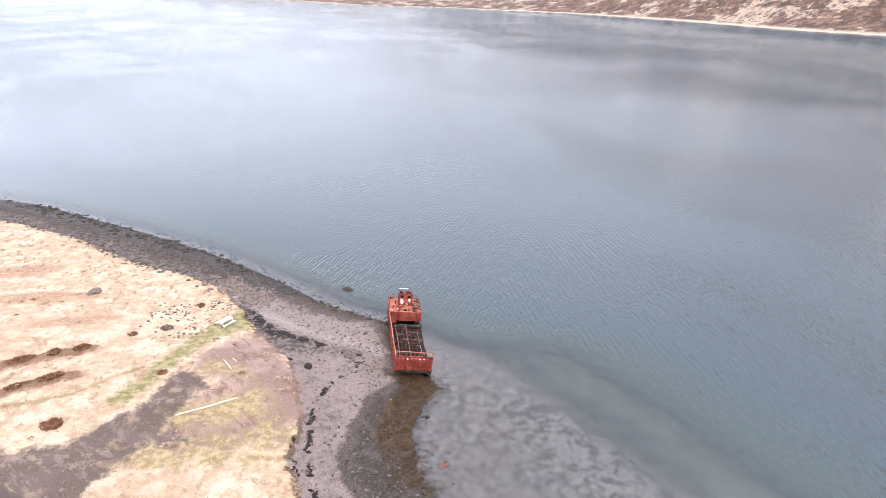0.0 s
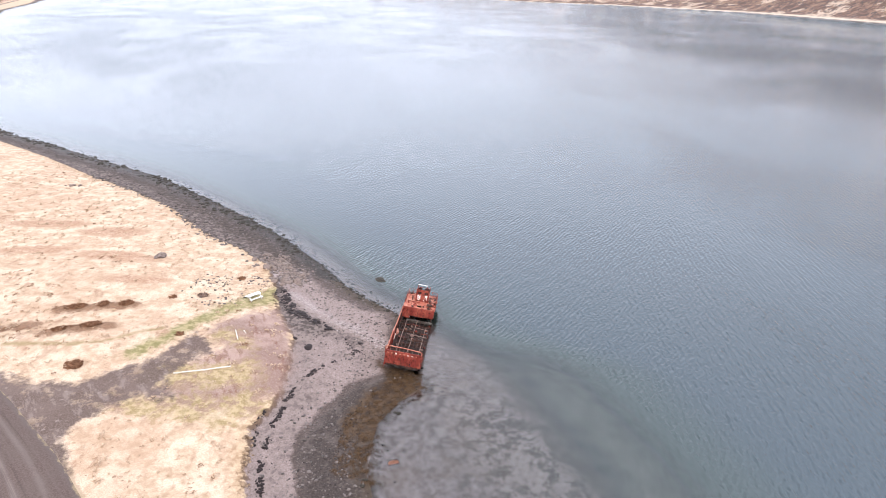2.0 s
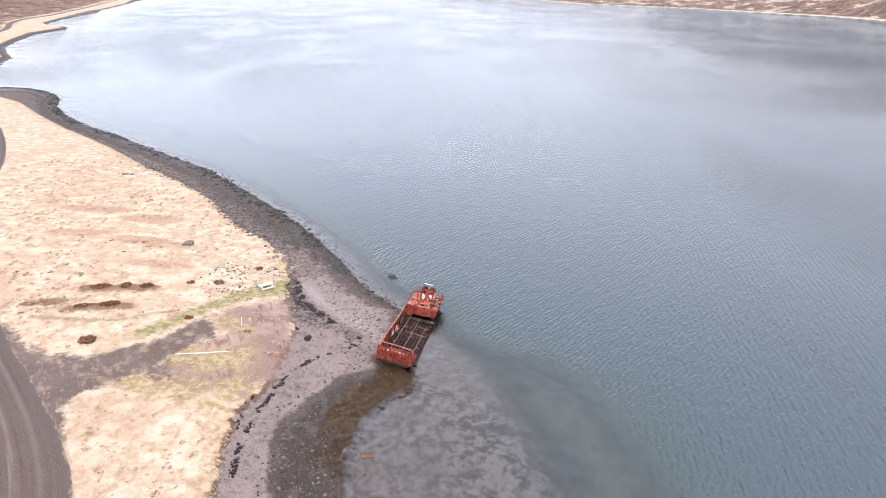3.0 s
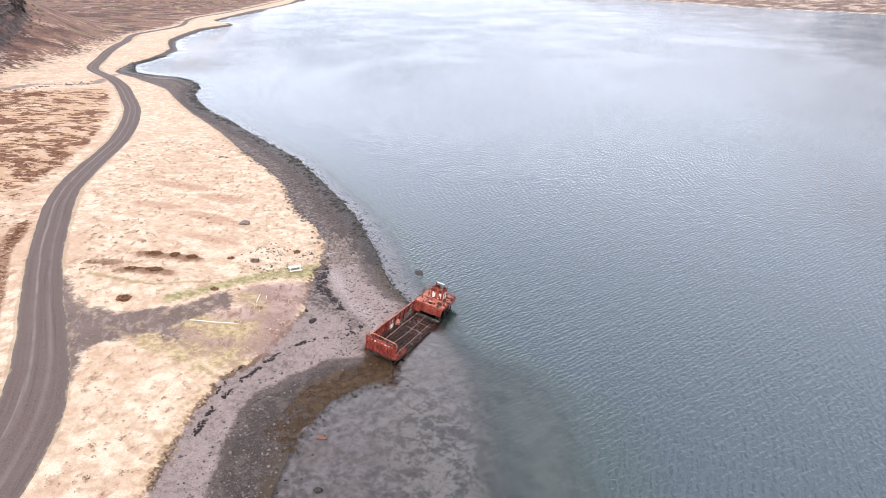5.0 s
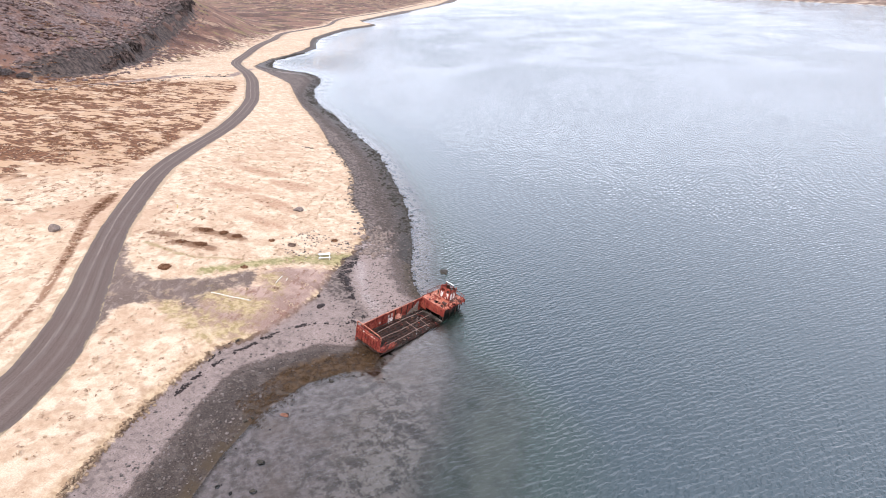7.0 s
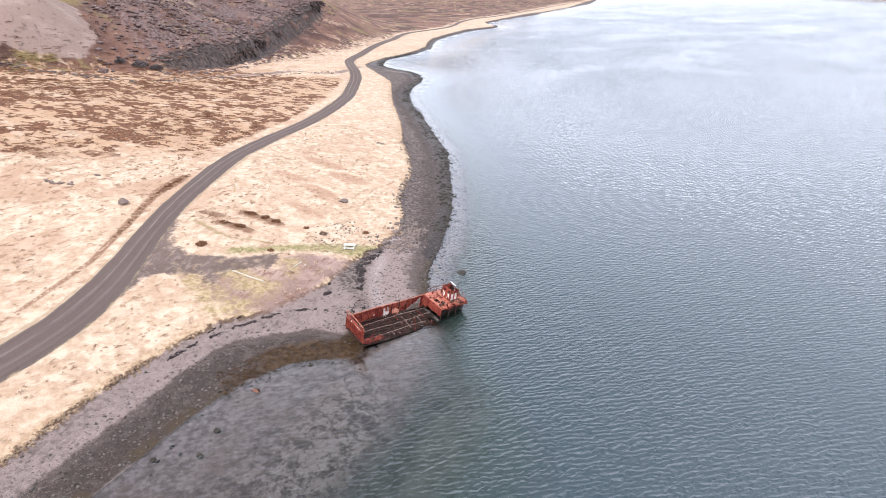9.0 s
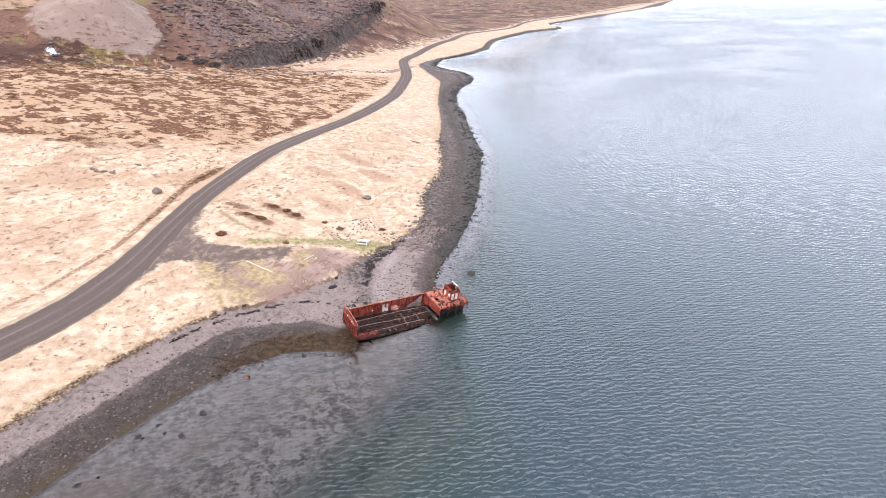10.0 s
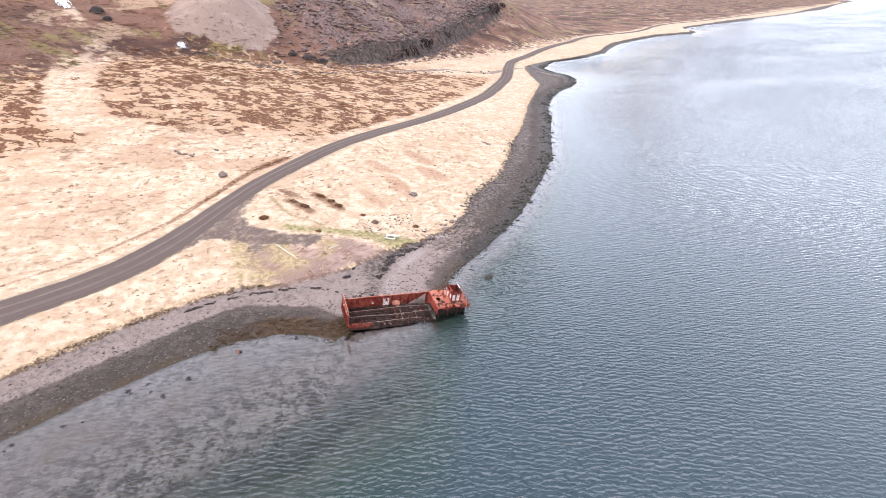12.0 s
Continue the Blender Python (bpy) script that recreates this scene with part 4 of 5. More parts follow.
    # bare longitudinal beams over the hold
    grid = part("hold_grating", block(bmesh.new(), (0, .55, .55), (3.7, .12, .16)), DARK_RUST, ship, "rusted beams over the open hold")
    for k, x in enumerate((-1.62, -1.22, -.80, -.36, .10, .56, 1.02, 1.44, 1.74)):
        rng = random.Random(40 + k)
        far_end = 11.6 if k not in (0, 7) else rng.uniform(9.5, 10.8)
        pts = [(x + rng.uniform(-.03, .03), y, .60 - .08 * math.sin(y * .55 + k) - rng.uniform(0, .05) - .03 * (k == 8)) for y in np.linspace(.6, far_end, 12)]
        part("beam", tube(bmesh.new(), pts, rng.uniform(.035, .06), 4), BEAM_RUST if k in (1, 4, 7) else DARK_RUST, grid)
    for y in (1.6, 2.9, 4.1, 5.4, 6.7, 8.6, 10.4):
        part("floor_frame", block(bmesh.new(), (0, y, .40), (3.85, .09, .22)), DARK_RUST, grid)
    for k in range(14):
        rng = random.Random(620 + k)
        x, y, a = rng.uniform(-1.5, 1.6), rng.uniform(1.0, 10.8), rng.uniform(0, math.pi)
        l = rng.uniform(.3, .8)
        dx, dy = l * math.cos(a), l * math.sin(a)
        part("bent_pipe", tube(bmesh.new(), [(x - dx, y - dy, .5), (x, y, rng.uniform(.6, .85)), (x + dx, y + dy, rng.uniform(.45, .7))], rng.uniform(.025, .045), 5), rng.choice((DARK_RUST, DARK_RUST, DARK_RUST, RED_PAINT)), grid)
    for y, a, b in ((7.35, -.6, 1.95), (9.25, .1, 1.8)):
        part("cross_bar", tube(bmesh.new(), [(a, y + .1, .72), ((a + b) / 2, y + .02, .70), (b, y - .1, .68)], .038, 6), BEAM_RUST, grid, "pale weathered cross bar")
    part("leaning_plate", torn_sheet(bmesh.new(), (-1.72, 6.7, .45), (.1, 1.05, 0), (-.28, .08, .8), (8, 7), lambda u, v: u + v < 1.6 and u - v < .75, .03, .04, .3, 23), PALE_PAINT, ship, "loose orange plate leaning on the side")
    part("torn_lining", torn_sheet(bmesh.new(), (-1.9, 5.55, .35), (0, .7, 0), (.05, 0, .9), (6, 7), lambda u, v: rag(u + v * 2, 31, 3) < .2, .02, .03, .3, 29), WHITE_FLAKE, ship, "scrap of pale lining")
    for k in range(54):
        rng = random.Random(90 + k)
        p = (rng.uniform(-1.7, 1.85), rng.uniform(.8, 11.2), .33)
        part("scrap", block(bmesh.new(), p, (rng.uniform(.1, .5), rng.uniform(.1, .4), rng.uniform(.06, .3)), (rng.uniform(-25, 25), rng.uniform(-25, 25), rng.uniform(0, 180))), rng.choice((DARK_RUST, DARK_RUST, DARK_RUST, BEAM_RUST, HULL_GREY, ORANGE_SCRAP, RED_PAINT)), ship)

    # aft deck
    bulk = part("bulkhead", torn_sheet(bmesh.new(), (-2.05, 11.8, .35), (4.12, 0, 0), (0, 0, 1.88), (28, 14), lambda u, v: v > .34 + .12 * rag(u, 33, 5) - .14 * (u < .25), .04, .04, .25, 31), RED_PAINT, ship, "red bulkhead, corroded along its foot")
    part("sill", block(bmesh.new(), (.35, 11.62, .42), (3.4, .34, .26)), HULL_GREY, bulk, "grey corroded sill beam")

    def deck_keep(u, v):
        x, y = -2.08 + 4.2 * u, 11.8 + 4.55 * v
        if -.32 < x < .22 and 12.25 < y < 12.85:
            return False
        if y > 15.6 and abs(x) > 2.05 - (y - 15.6) * .35:
            return False
        if x > 1.55 and y > 12.6 and rag(v, 41, 10) > .55 - (x - 1.5):
            return False
        return rag(u * 3 + 7 * v, 43, 4) < .78
    deck = part("aft_deck", torn_sheet(bmesh.new(), (-2.08, 11.8, 2.2), (4.2, 0, 0), (0, 4.55, 0), (34, 40), deck_keep, .05, .04, .3, 37), PALE_PAINT, ship, "faded orange aft deck with a dark hatch hole")
    part("deck_lip", block(bmesh.new(), (0, 11.8, 2.2), (4.2, .1, .1)), RED_PAINT, deck)
    part("starboard_skirt", torn_sheet(bmesh.new(), (2.1, 11.8, 1.35), (-.08, 4.4, 0), (0, 0, .9), (44, 9), lambda u, v: v > .66 + .34 * rag(u, 47, 18), .035, .05, .35, 39), RED_PAINT, deck, "ragged red plating edge")
    part("port_quarter", torn_sheet(bmesh.new(), (-2.08, 11.8, .0), (.15, 4.4, 0), (0, 0, 2.25), (40, 16), lambda u, v: v > .12 + .12 * rag(u, 49, 8), .035, .05, .3, 41), RED_PAINT, deck)
    part("stern_plate", torn_sheet(bmesh.new(), (-1.93, 16.2, 1.0), (3.9, .05, 0), (0, .1, 1.25), (30, 10), lambda u, v: v > .2 + .6 * u * .6 + .22 * rag(u, 51, 9), .035, .06, .35, 43), RED_PAINT, deck)
    for k, (x, y) in enumerate(((1.75, 12.1), (1.85, 13.3), (1.8, 14.6), (1.6, 15.8), (-.6, 12.2), (.7, 13.8))):
        part("deck_post", tube(bmesh.new(), [(x, y, .1), (x + .05, y, 1.2), (x + .02, y - .03, 2.18)], .07, 6), DARK_RUST, deck)
    # added sheet, coloured near black as the shade below the deck overhang
    part("deck_shade", torn_sheet(bmesh.new(), (1.35, 11.9, -.3), (-.1, 4.1, 0), (0, 0, 2.4), (20, 12), lambda u, v: True, .04, .08, .3, 45), SHADE_STEEL, deck, "dark sheet added for the shade under the deck")
    part("engine", block(bmesh.new(), (-.2, 14.0, .85), (1.5, 2.4, 1.2), (0, 3, 4), .12), SHADE_STEEL, ship, "dark rusted engine under the deck")
    for k in range(9):
        rng = random.Random(200 + k)
        y = 12.3 + k * .46
        part("hanging_strip", torn_sheet(bmesh.new(), (2.06, y, 1.85), (0, .16, 0), (-.05, .05, -rng.uniform(.2, .45)), (2, 6), lambda u, v: True, .025, .05, .3, 60 + k), DARK_RUST, deck)

    # wheelhouse
    house = part("wheelhouse", torn_sheet(bmesh.new(), (-.78, 13.95, 2.2), (1.75, 0, 0), (0, .12, 1.7), (16, 16),
                 lambda u, v: not (v > .62 and (abs(u - .25) < .12 or abs(u - .75) < .12) and v < .80) and rag(u * 2 + v, 61, 5) < 1.2, .035, .03, .25, 71), RED_PAINT, ship, "roofless red wheelhouse with peeling white paint")
    part("side_wall", torn_sheet(bmesh.new(), (.92, 13.97, 2.2), (-.02, 1.35, 0), (-.03, 0, 1.7), (14, 15), lambda u, v: v < .98 - .2 * u + .1 * rag(u, 63, 6) , .035, .03, .25, 73), RED_PAINT, house)
    part("side_wall", torn_sheet(bmesh.new(), (-.78, 13.97, 2.2), (.02, 1.35, 0), (.03, 0, 1.7), (14, 15), lambda u, v: v < .95 + .1 * rag(u, 65, 6) , .035, .03, .25, 75), RED_PAINT, house)
    part("back_wall", torn_sheet(bmesh.new(), (-.76, 15.32, 2.2), (1.66, 0, 0), (0, 0, 1.6), (14, 14), lambda u, v: v < .85 + .15 * rag(u, 67, 5) and not (.4 < u < .62 and v < .7), .035, .03, .25, 77), DARK_RUST, house)
    part("white_patch", torn_sheet(bmesh.new(), (.965, 14.05, 2.35), (-.02, 1.15, 0), (-.02, 0, .95), (16, 13), lambda u, v: (.06 < u < .40 or .56 < u < .92) and rag(u * 2.2 + v * 1.3, 69, 3) < .22, .008, 0, .3, 79), WHITE_FLAKE, house, "peeling white paint")
    part("white_patch", torn_sheet(bmesh.new(), (-.68, 13.905, 2.4), (1.5, 0, 0), (0, .06, .78), (18, 10), lambda u, v: (.05 < u < .36 or .6 < u < .95) and rag(u * 3 + v, 72, 3) < .1, .008, 0, .3, 81), WHITE_FLAKE, house, "peeling white paint")
    for x, y, top in ((-.76, 14.0, 3.95), (.9, 14.0, 3.8), (-.74, 15.1, 4.07), (.46, 15.15, 4.07), (.88, 15.3, 3.9)):
        part("corner_post", tube(bmesh.new(), [(x, y, 2.2), (x + .02, y + .01, (top + 2.2) / 2), (x, y + .03, top)], .04, 6), RED_PAINT, house)
    part("light_bar", block(bmesh.new(), (-.14, 15.13, 4.12), (1.25, .11, .085), (0, 1.5, 2)), WHITE_WOOD, house, "white lamp bar")
    part("console", block(bmesh.new(), (.05, 14.5, 2.65), (.8, .5, .8), (0, 0, 8), .05), DARK_RUST, house)
    part("roof_ring", tube(bmesh.new(), [(-.76, 14.05, 3.75), (.9, 14.07, 3.74), (.88, 15.3, 3.66), (-.74, 15.3, 3.7), (-.76, 14.05, 3.75)], .03, 5), RED_PAINT, house)

    # rails, bitts and clutter on the aft deck
    for k, (x, y) in enumerate(((2.0, 13.4), (2.0, 14.3), (1.98, 15.2), (1.9, 16.0), (1.2, 16.2), (.3, 16.25), (-.6, 16.25), (-1.4, 16.2), (-1.9, 15.9), (-2.0, 15.0), (-2.0, 14.0), (-2.02, 12.9))):
        rng = random.Random(300 + k)
        part("stanchion", tube(bmesh.new(), [(x, y, 2.2), (x + rng.uniform(-.05, .05), y + rng.uniform(-.05, .05), 2.6), (x + rng.uniform(-.14, .14), y + rng.uniform(-.1, .1), 2.92)], .028, 5), RED_PAINT, deck)
    part("guard_rail", tube(bmesh.new(), [(2.0, 14.2, 2.86), (1.99, 15.2, 2.72), (1.92, 16.0, 2.82), (1.2, 16.2, 2.86), (.3, 16.25, 2.8)], .024, 5), RED_PAINT, deck)
    part("guard_rail", tube(bmesh.new(), [(-2.02, 12.9, 2.88), (-2.0, 14.0, 2.84), (-1.98, 15.0, 2.86)], .024, 5), RED_PAINT, deck)
    for lift in (.34, .68):
        part("guard_rail", tube(bmesh.new(), [(-2.0, 14.0, 2.2 + lift), (-1.98, 15.0, 2.18 + lift), (-1.88, 15.9, 2.21 + lift), (-1.38, 16.2, 2.2 + lift), (-.6, 16.25, 2.19 + lift), (.3, 16.25, 2.2 + lift)], .022, 5), RED_PAINT, deck)
    part("guard_rail", tube(bmesh.new(), [(2.02, 13.4, 2.5), (2.0, 14.3, 2.46), (1.98, 15.2, 2.5), (1.9, 16.0, 2.47), (1.2, 16.2, 2.5)], .022, 5), RED_PAINT, deck)
    part("fallen_rail", tube(bmesh.new(), [(1.2, 13.2, 2.28), (1.65, 14.1, 2.5), (1.75, 15.0, 2.42), (1.5, 15.9, 2.3)], .03, 5), DARK_RUST, deck)
    winch = part("winch", tube(bmesh.new(), [(.9, 12.7, 2.5), (1.6, 12.75, 2.5)], .17, 10), DARK_RUST, deck, "small rusted winch")
    for x in (.88, 1.62):
        part("winch_cheek", block(bmesh.new(), (x, 12.72, 2.42), (.05, .5, .5), (0, 0, 4)), PALE_PAINT, winch)
    for x in (-1.55, 1.72):
        part("bollard", tube(bmesh.new(), [(x, 13.0, 2.2), (x, 13.0, 2.55), (x + .03, 13.0, 2.58)], .09, 8), RED_PAINT, deck)
    part("hatch_lid", block(bmesh.new(), (-.62, 12.62, 2.27), (.5, .55, .05), (4, -6, 12)), RED_PAINT, deck)
    part("vent_pipe", tube(bmesh.new(), [(-1.2, 14.2, 2.2), (-1.2, 14.2, 2.75), (-1.2, 14.08, 2.85)], .08, 8), DARK_RUST, deck)
    for k in range(46):
        rng = random.Random(400 + k)
        p = (rng.uniform(-1.8, 1.7) if k < 22 else rng.uniform(.9, 1.85), rng.uniform(12.1, 16.2), 2.26)
        if -.9 < p[0] < 1.05 and 13.8 < p[1] < 15.5:
            continue
        part("scrap", block(bmesh.new(), p, (rng.uniform(.1, .45), rng.uniform(.06, .3), rng.uniform(.05, .14)), (rng.uniform(-12, 12), rng.uniform(-12, 12), rng.uniform(0, 180))), rng.choice((DARK_RUST, DARK_RUST, RED_PAINT)), deck)


build_wreck()
# ---------------------------------------------------------------- things on the land
def on_ground(x, y, sink=0.0, turn=0.0):
    return pose(x, y, ground_z(x, y) - sink, 0, 0, turn)


def build_picnic_table():
    """Across x: benches; along y: the length."""
    table = thing("picnic_table", on_ground(-26.75, 63.4, .02, -33), "white painted wooden picnic table with attached benches on grass", "picnic table")
    for k in range(5):
        part("tabletop_board", block(bmesh.new(), (-.30 + k * .15, 0, .745), (.135, 1.8, .04), (0, 0, 0), .008), WHITE_WOOD, table)
    for side in (-1, 1):
        for k in range(2):
            part("bench_board", block(bmesh.new(), (side * (.66 + k * .15), 0, .45), (.135, 1.8, .04), (0, 0, 0), .008), WHITE_WOOD, table)
    for y in (-.72, .72):
        for side in (-1, 1):
            part("leg", block(bmesh.new(), (side * .50, y, .37), (.09, .05, .86), (0, -side * 32, 0), .006), WHITE_WOOD, table)
        part("bench_bearer", block(bmesh.new(), (0, y + .05, .39), (1.66, .045, .09), (0, 0, 0), .006), WHITE_WOOD, table)
        part("top_bearer", block(bmesh.new(), (0, y + .05, .69), (.74, .045, .08), (0, 0, 0), .006), WHITE_WOOD, table)


def lying_pole(name, a, b, radius, material, label):
    """A pole that lies along the ground from a to b."""
    n = max(4, int(math.dist(a, b) / .6))
    pts = []
    for k in range(n + 1):
        x, y = a[0] + (b[0] - a[0]) * k / n, a[1] + (b[1] - a[1]) * k / n
        pts.append((x, y, max(ground_z(x, y), 0) + radius * (.8 + .25 * math.sin(k))))
    ob = part(name, tube(bmesh.new(), pts, radius, 8), material, None, label, True)
    return tagged(ob, category=name.split("_")[-1])


def rock_mesh(bm, size, seed, detail=3, flat=.6):
    """An angular stone: an icosphere cut by planes and roughened."""
    bmesh.ops.create_icosphere(bm, subdivisions=detail, radius=1)
    rng = random.Random(seed)
    cuts = [(Vector((rng.uniform(-1, 1), rng.uniform(-1, 1), rng.uniform(-.3, 1))).normalized(), rng.uniform(.62, .9)) for _ in range(9)]
    for v in bm.verts:
        for way, reach in cuts:
            over = v.co.dot(way) - reach
            if over > 0:
                v.co -= way * over * .9
        v.co *= 1 + .10 * noise.noise(v.co * 2.1 + Vector((seed, 0, 0))) + .05 * noise.noise(v.co * 6 + Vector((0, seed, 0)))
        v.co = Vector((v.co.x * size[0], v.co.y * size[1], v.co.z * size[2] * flat))
    return bm


def boulder(name, x, y, size, material, label, seed, sink=.25, group="", base=None):
    z = ground_z(x, y) if base is None else base
    ob = part(name, rock_mesh(bmesh.new(), size, seed, 3 if max(size) > .6 else 2), material, None, label)
    ob.matrix_world = pose(x, y, z + size[2] * .6 * (1 - 2 * sink) * .6, 0, 0, seed * 47 % 360)
    return tagged(ob, category="rock", group=group)


def outcrop(name, line, count, size, label, seed):
    """Angular stones half sunk in turf along a short line."""
    rng = random.Random(seed)
    root = thing(name, on_ground(*line[len(line) // 2]), label, "rock outcrop")
    pts = curve_through(line, .3)
    for k in range(count):
        p = pts[int((k + .5) / count * len(pts))]
        x, y, s = p[0] + rng.gauss(0, .35), p[1] + rng.gauss(0, .35), size * rng.uniform(.55, 1.3)
        ob = part("stone", rock_mesh(bmesh.new(), (s, s * rng.uniform(.5, .8), s * .75), seed * 20 + k, 2), BOULDER, root)
        ob.matrix_world = pose(x, y, ground_z(x, y) + s * .12, rng.uniform(-15, 15), rng.uniform(-15, 15), rng.uniform(0, 360))
    return root


def leaf_clump(rng, width, length, tall, count, blade=.25):
    """Verts and triangles of a low fuzzy clump of twigs over a dome."""
    verts, tris = [], []
    for _ in range(count):
        r, a = math.sqrt(rng.random()), rng.uniform(0, 2 * math.pi)
        x, y = r * math.cos(a), r * math.sin(a)
        z = math.sqrt(max(0, 1 - r * r)) * rng.uniform(.35, 1.0)
        c = Vector((x * width, y * length, z * tall))
        way = Vector((x + rng.uniform(-.8, .8), y + rng.uniform(-.8, .8), rng.uniform(.2, 1.1))).normalized() * blade * rng.uniform(.6, 1.3)
        across = way.cross(Vector((rng.uniform(-1, 1), rng.uniform(-1, 1), rng.uniform(-1, 1)))).normalized() * blade * rng.uniform(.22, .45)
        k = len(verts)
        verts += [tuple(c - across), tuple(c + across), tuple(c + way)]
        tris.append((k, k + 1, k + 2))
    return verts, tris


def shrub(name, x, y, width, length, tall, count, material, label, seed, turn=0.0):
    """A low twiggy mound: an uneven earth core under many small sprigs."""
    rng = random.Random(seed)
    core = .92 if tall < 1 else .5
    root = thing(name, on_ground(x, y, .08, turn), label, "shrub")
    bm = bmesh.new()
    bmesh.ops.create_icosphere(bm, subdivisions=3, radius=1)
    for v in bm.verts:
        v.co *= 1 + .22 * noise.noise(v.co * 2.3 + Vector((seed, 0, 0)))
        v.co = Vector((v.co.x * width * core, v.co.y * length * core, max(v.co.z, -.2) * tall * core * .8))
    part("core", bm, material, root, "", True)
    verts, tris = leaf_clump(rng, width, length, tall, count, .22 if tall < 1 else .5)
    me = bpy.data.meshes.new("brushwood")
    me.from_pydata(verts, [], tris)
    me.materials.append(material)
    twigs = new("brushwood", me)
    twigs.parent = root
    return root


def scatter(name, shapes, places, sizes, material, label, category, seed=0, sink=.3, level=None):
    """Many small loose pieces joined into one mesh. shapes: a few (verts, tris) bases; sizes: (n, 3)."""
    rng = np.random.default_rng(seed)
    verts, tris, start = [], [], 0
    z = land_height(places[:, 0], places[:, 1]) if level is None else np.full(len(places), level)
    turn = rng.uniform(0, 2 * math.pi, len(places))
    pick = rng.integers(0, len(shapes), len(places))
    for (x, y), h, s, a, k in zip(places, z, sizes, turn, pick):
        v, t = shapes[k]
        w = v * s
        c, q = math.cos(a), math.sin(a)
        verts.append(np.stack([x + w[:, 0] * c - w[:, 1] * q, y + w[:, 0] * q + w[:, 1] * c, h + w[:, 2] + s[2] * (.5 - sink)], 1))
        tris.append(t + start)
        start += len(v)
    verts, tris = np.concatenate(verts), np.concatenate(tris)
    me = bpy.data.meshes.new(name)
    me.vertices.add(len(verts))
    me.vertices.foreach_set("co", verts.astype(np.float32).ravel())
    me.loops.add(tris.size)
    me.loops.foreach_set("vertex_index", tris.astype(np.int32).ravel())
    me.polygons.add(len(tris))
    me.polygons.foreach_set("loop_start", np.arange(0, tris.size, 3, dtype=np.int32))
    me.update(calc_edges=True)
    me.materials.append(material)
    return tagged(new(name, me), label, category, kind="stuff")


def stone_shapes(count, seed, detail=1):
    out = []
    for k in range(count):
        bm = rock_mesh(bmesh.new(), (1, .8, .8), seed + k, detail, .7)
        bm.verts.index_update()
        out.append((np.array([v.co[:] for v in bm.verts]), np.array([[v.index for v in f.verts] for f in bm.faces])))
        bm.free()
    return out


def clump_shapes(count, seed, sprigs, tall=.5, blade=.35):
    out = []
    for k in range(count):
        v, t = leaf_clump(random.Random(seed + k), 1, 1, tall, sprigs, blade)
        v = np.array(v)
        v[:, 2] -= .25
        out.append((v, np.array(t)))
    return out


def spread(count, box, seed, accept):
    """Random places in box (x0, x1, y0, y1) for which accept(x, y, dice) holds, on arrays."""
    rng = np.random.default_rng(seed)
    got = np.zeros((0, 2))
    for _ in range(40):
        x, y = rng.uniform(box[0], box[1], count * 3), rng.uniform(box[2], box[3], count * 3)
        good = accept(x, y, rng.random(count * 3))
        got = np.concatenate([got, np.stack([x, y], 1)[good]])
        if len(got) >= count:
            break
    return got[:count]


def along(line, count, seed, side):
    """Random places about an open polyline."""
    rng = np.random.default_rng(seed)
    pts = np.array([tuple(p) for p in curve_through(line, .25)])
    k = rng.integers(0, len(pts), count)
    return pts[k] + rng.normal(0, side, (count, 2))


def sizes_of(places, seed, low, high, flat=1.0, power=2.0):
    rng = np.random.default_rng(seed)
    s = low + (high - low) * rng.random(len(places)) ** power
    return np.stack([s * rng.uniform(.8, 1.25, len(s)), s * rng.uniform(.8, 1.25, len(s)), s * flat * rng.uniform(.7, 1.2, len(s))], 1)


def shore_of(x, y):
    return side_distance(x, y, SHORE)[0]


def edge_of(x, y):
    return side_distance(x, y, EDGE)[0]


def off_road(x, y, gap=4.2):
    tr, ta = side_distance(x, y, TRACK)
    return (np.abs(side_distance(x, y, ROAD)[0]) > gap) & (np.abs(tr) > np.interp(ta, [0, 4, 8, 21], [5, 4.4, 3, 2]))


build_picnic_table()
lying_pole("white_pole", (-25.6, 45.0), (-20.8, 48.1), .085, BLEACHED, "long bleached white pole lying on moss")
lying_pole("driftwood_plank", (-24.2, 54.7), (-22.8, 52.9), .07, BLEACHED, "short bleached plank lying on the worn lot")
lying_pole("driftwood_plank", (-23.3, 55.0), (-22.7, 54.5), .05, BLEACHED, "short bleached plank lying on the worn lot")

boulder("boulder", -56.6, 34.0, (.95, .85, 1.25), BOULDER, "grey boulder standing in dry grass", 3, .2)
boulder("boulder", -46.4, 70.5, (.95, .8, .9), BOULDER, "pale grey boulder in dry grass", 5, .2)
outcrop("rock_outcrop", [(-71.6, 22.6), (-70.2, 24.2), (-69.2, 26.4)], 9, .62, "broken grey rock outcrop in dry grass", 7)
outcrop("rock_outcrop", [(-73.2, 30.0), (-72.8, 31.0)], 4, .5, "small broken grey rock outcrop in dry grass", 8)
outcrop("rock_outcrop", [(-88.3, 96.7), (-86.2, 98.0)], 7, .55, "low grey rock outcrop near the beach", 9)
boulder("sea_rock", -13.35, 76.2, (1.05, .8, .5), WET_ROCK, "dark weedy rock standing in the water", 11, .3, base=-.12)
boulder("sea_rock", 4.2, 36.2, (.5, .32, .3), WET_ROCK, "dark weedy rock in the shallows", 12, .3, base=-.12)
boulder("sea_rock", 6.9, 34.1, (.35, .25, .4), WET_ROCK, "dark weedy rock in the shallows", 13, .3, base=-.15)
boulder("wet_stone", -15.1, 55.2, (.75, .5, .22), WRACK, "dark mound of wrack on gravel", 14, .3)
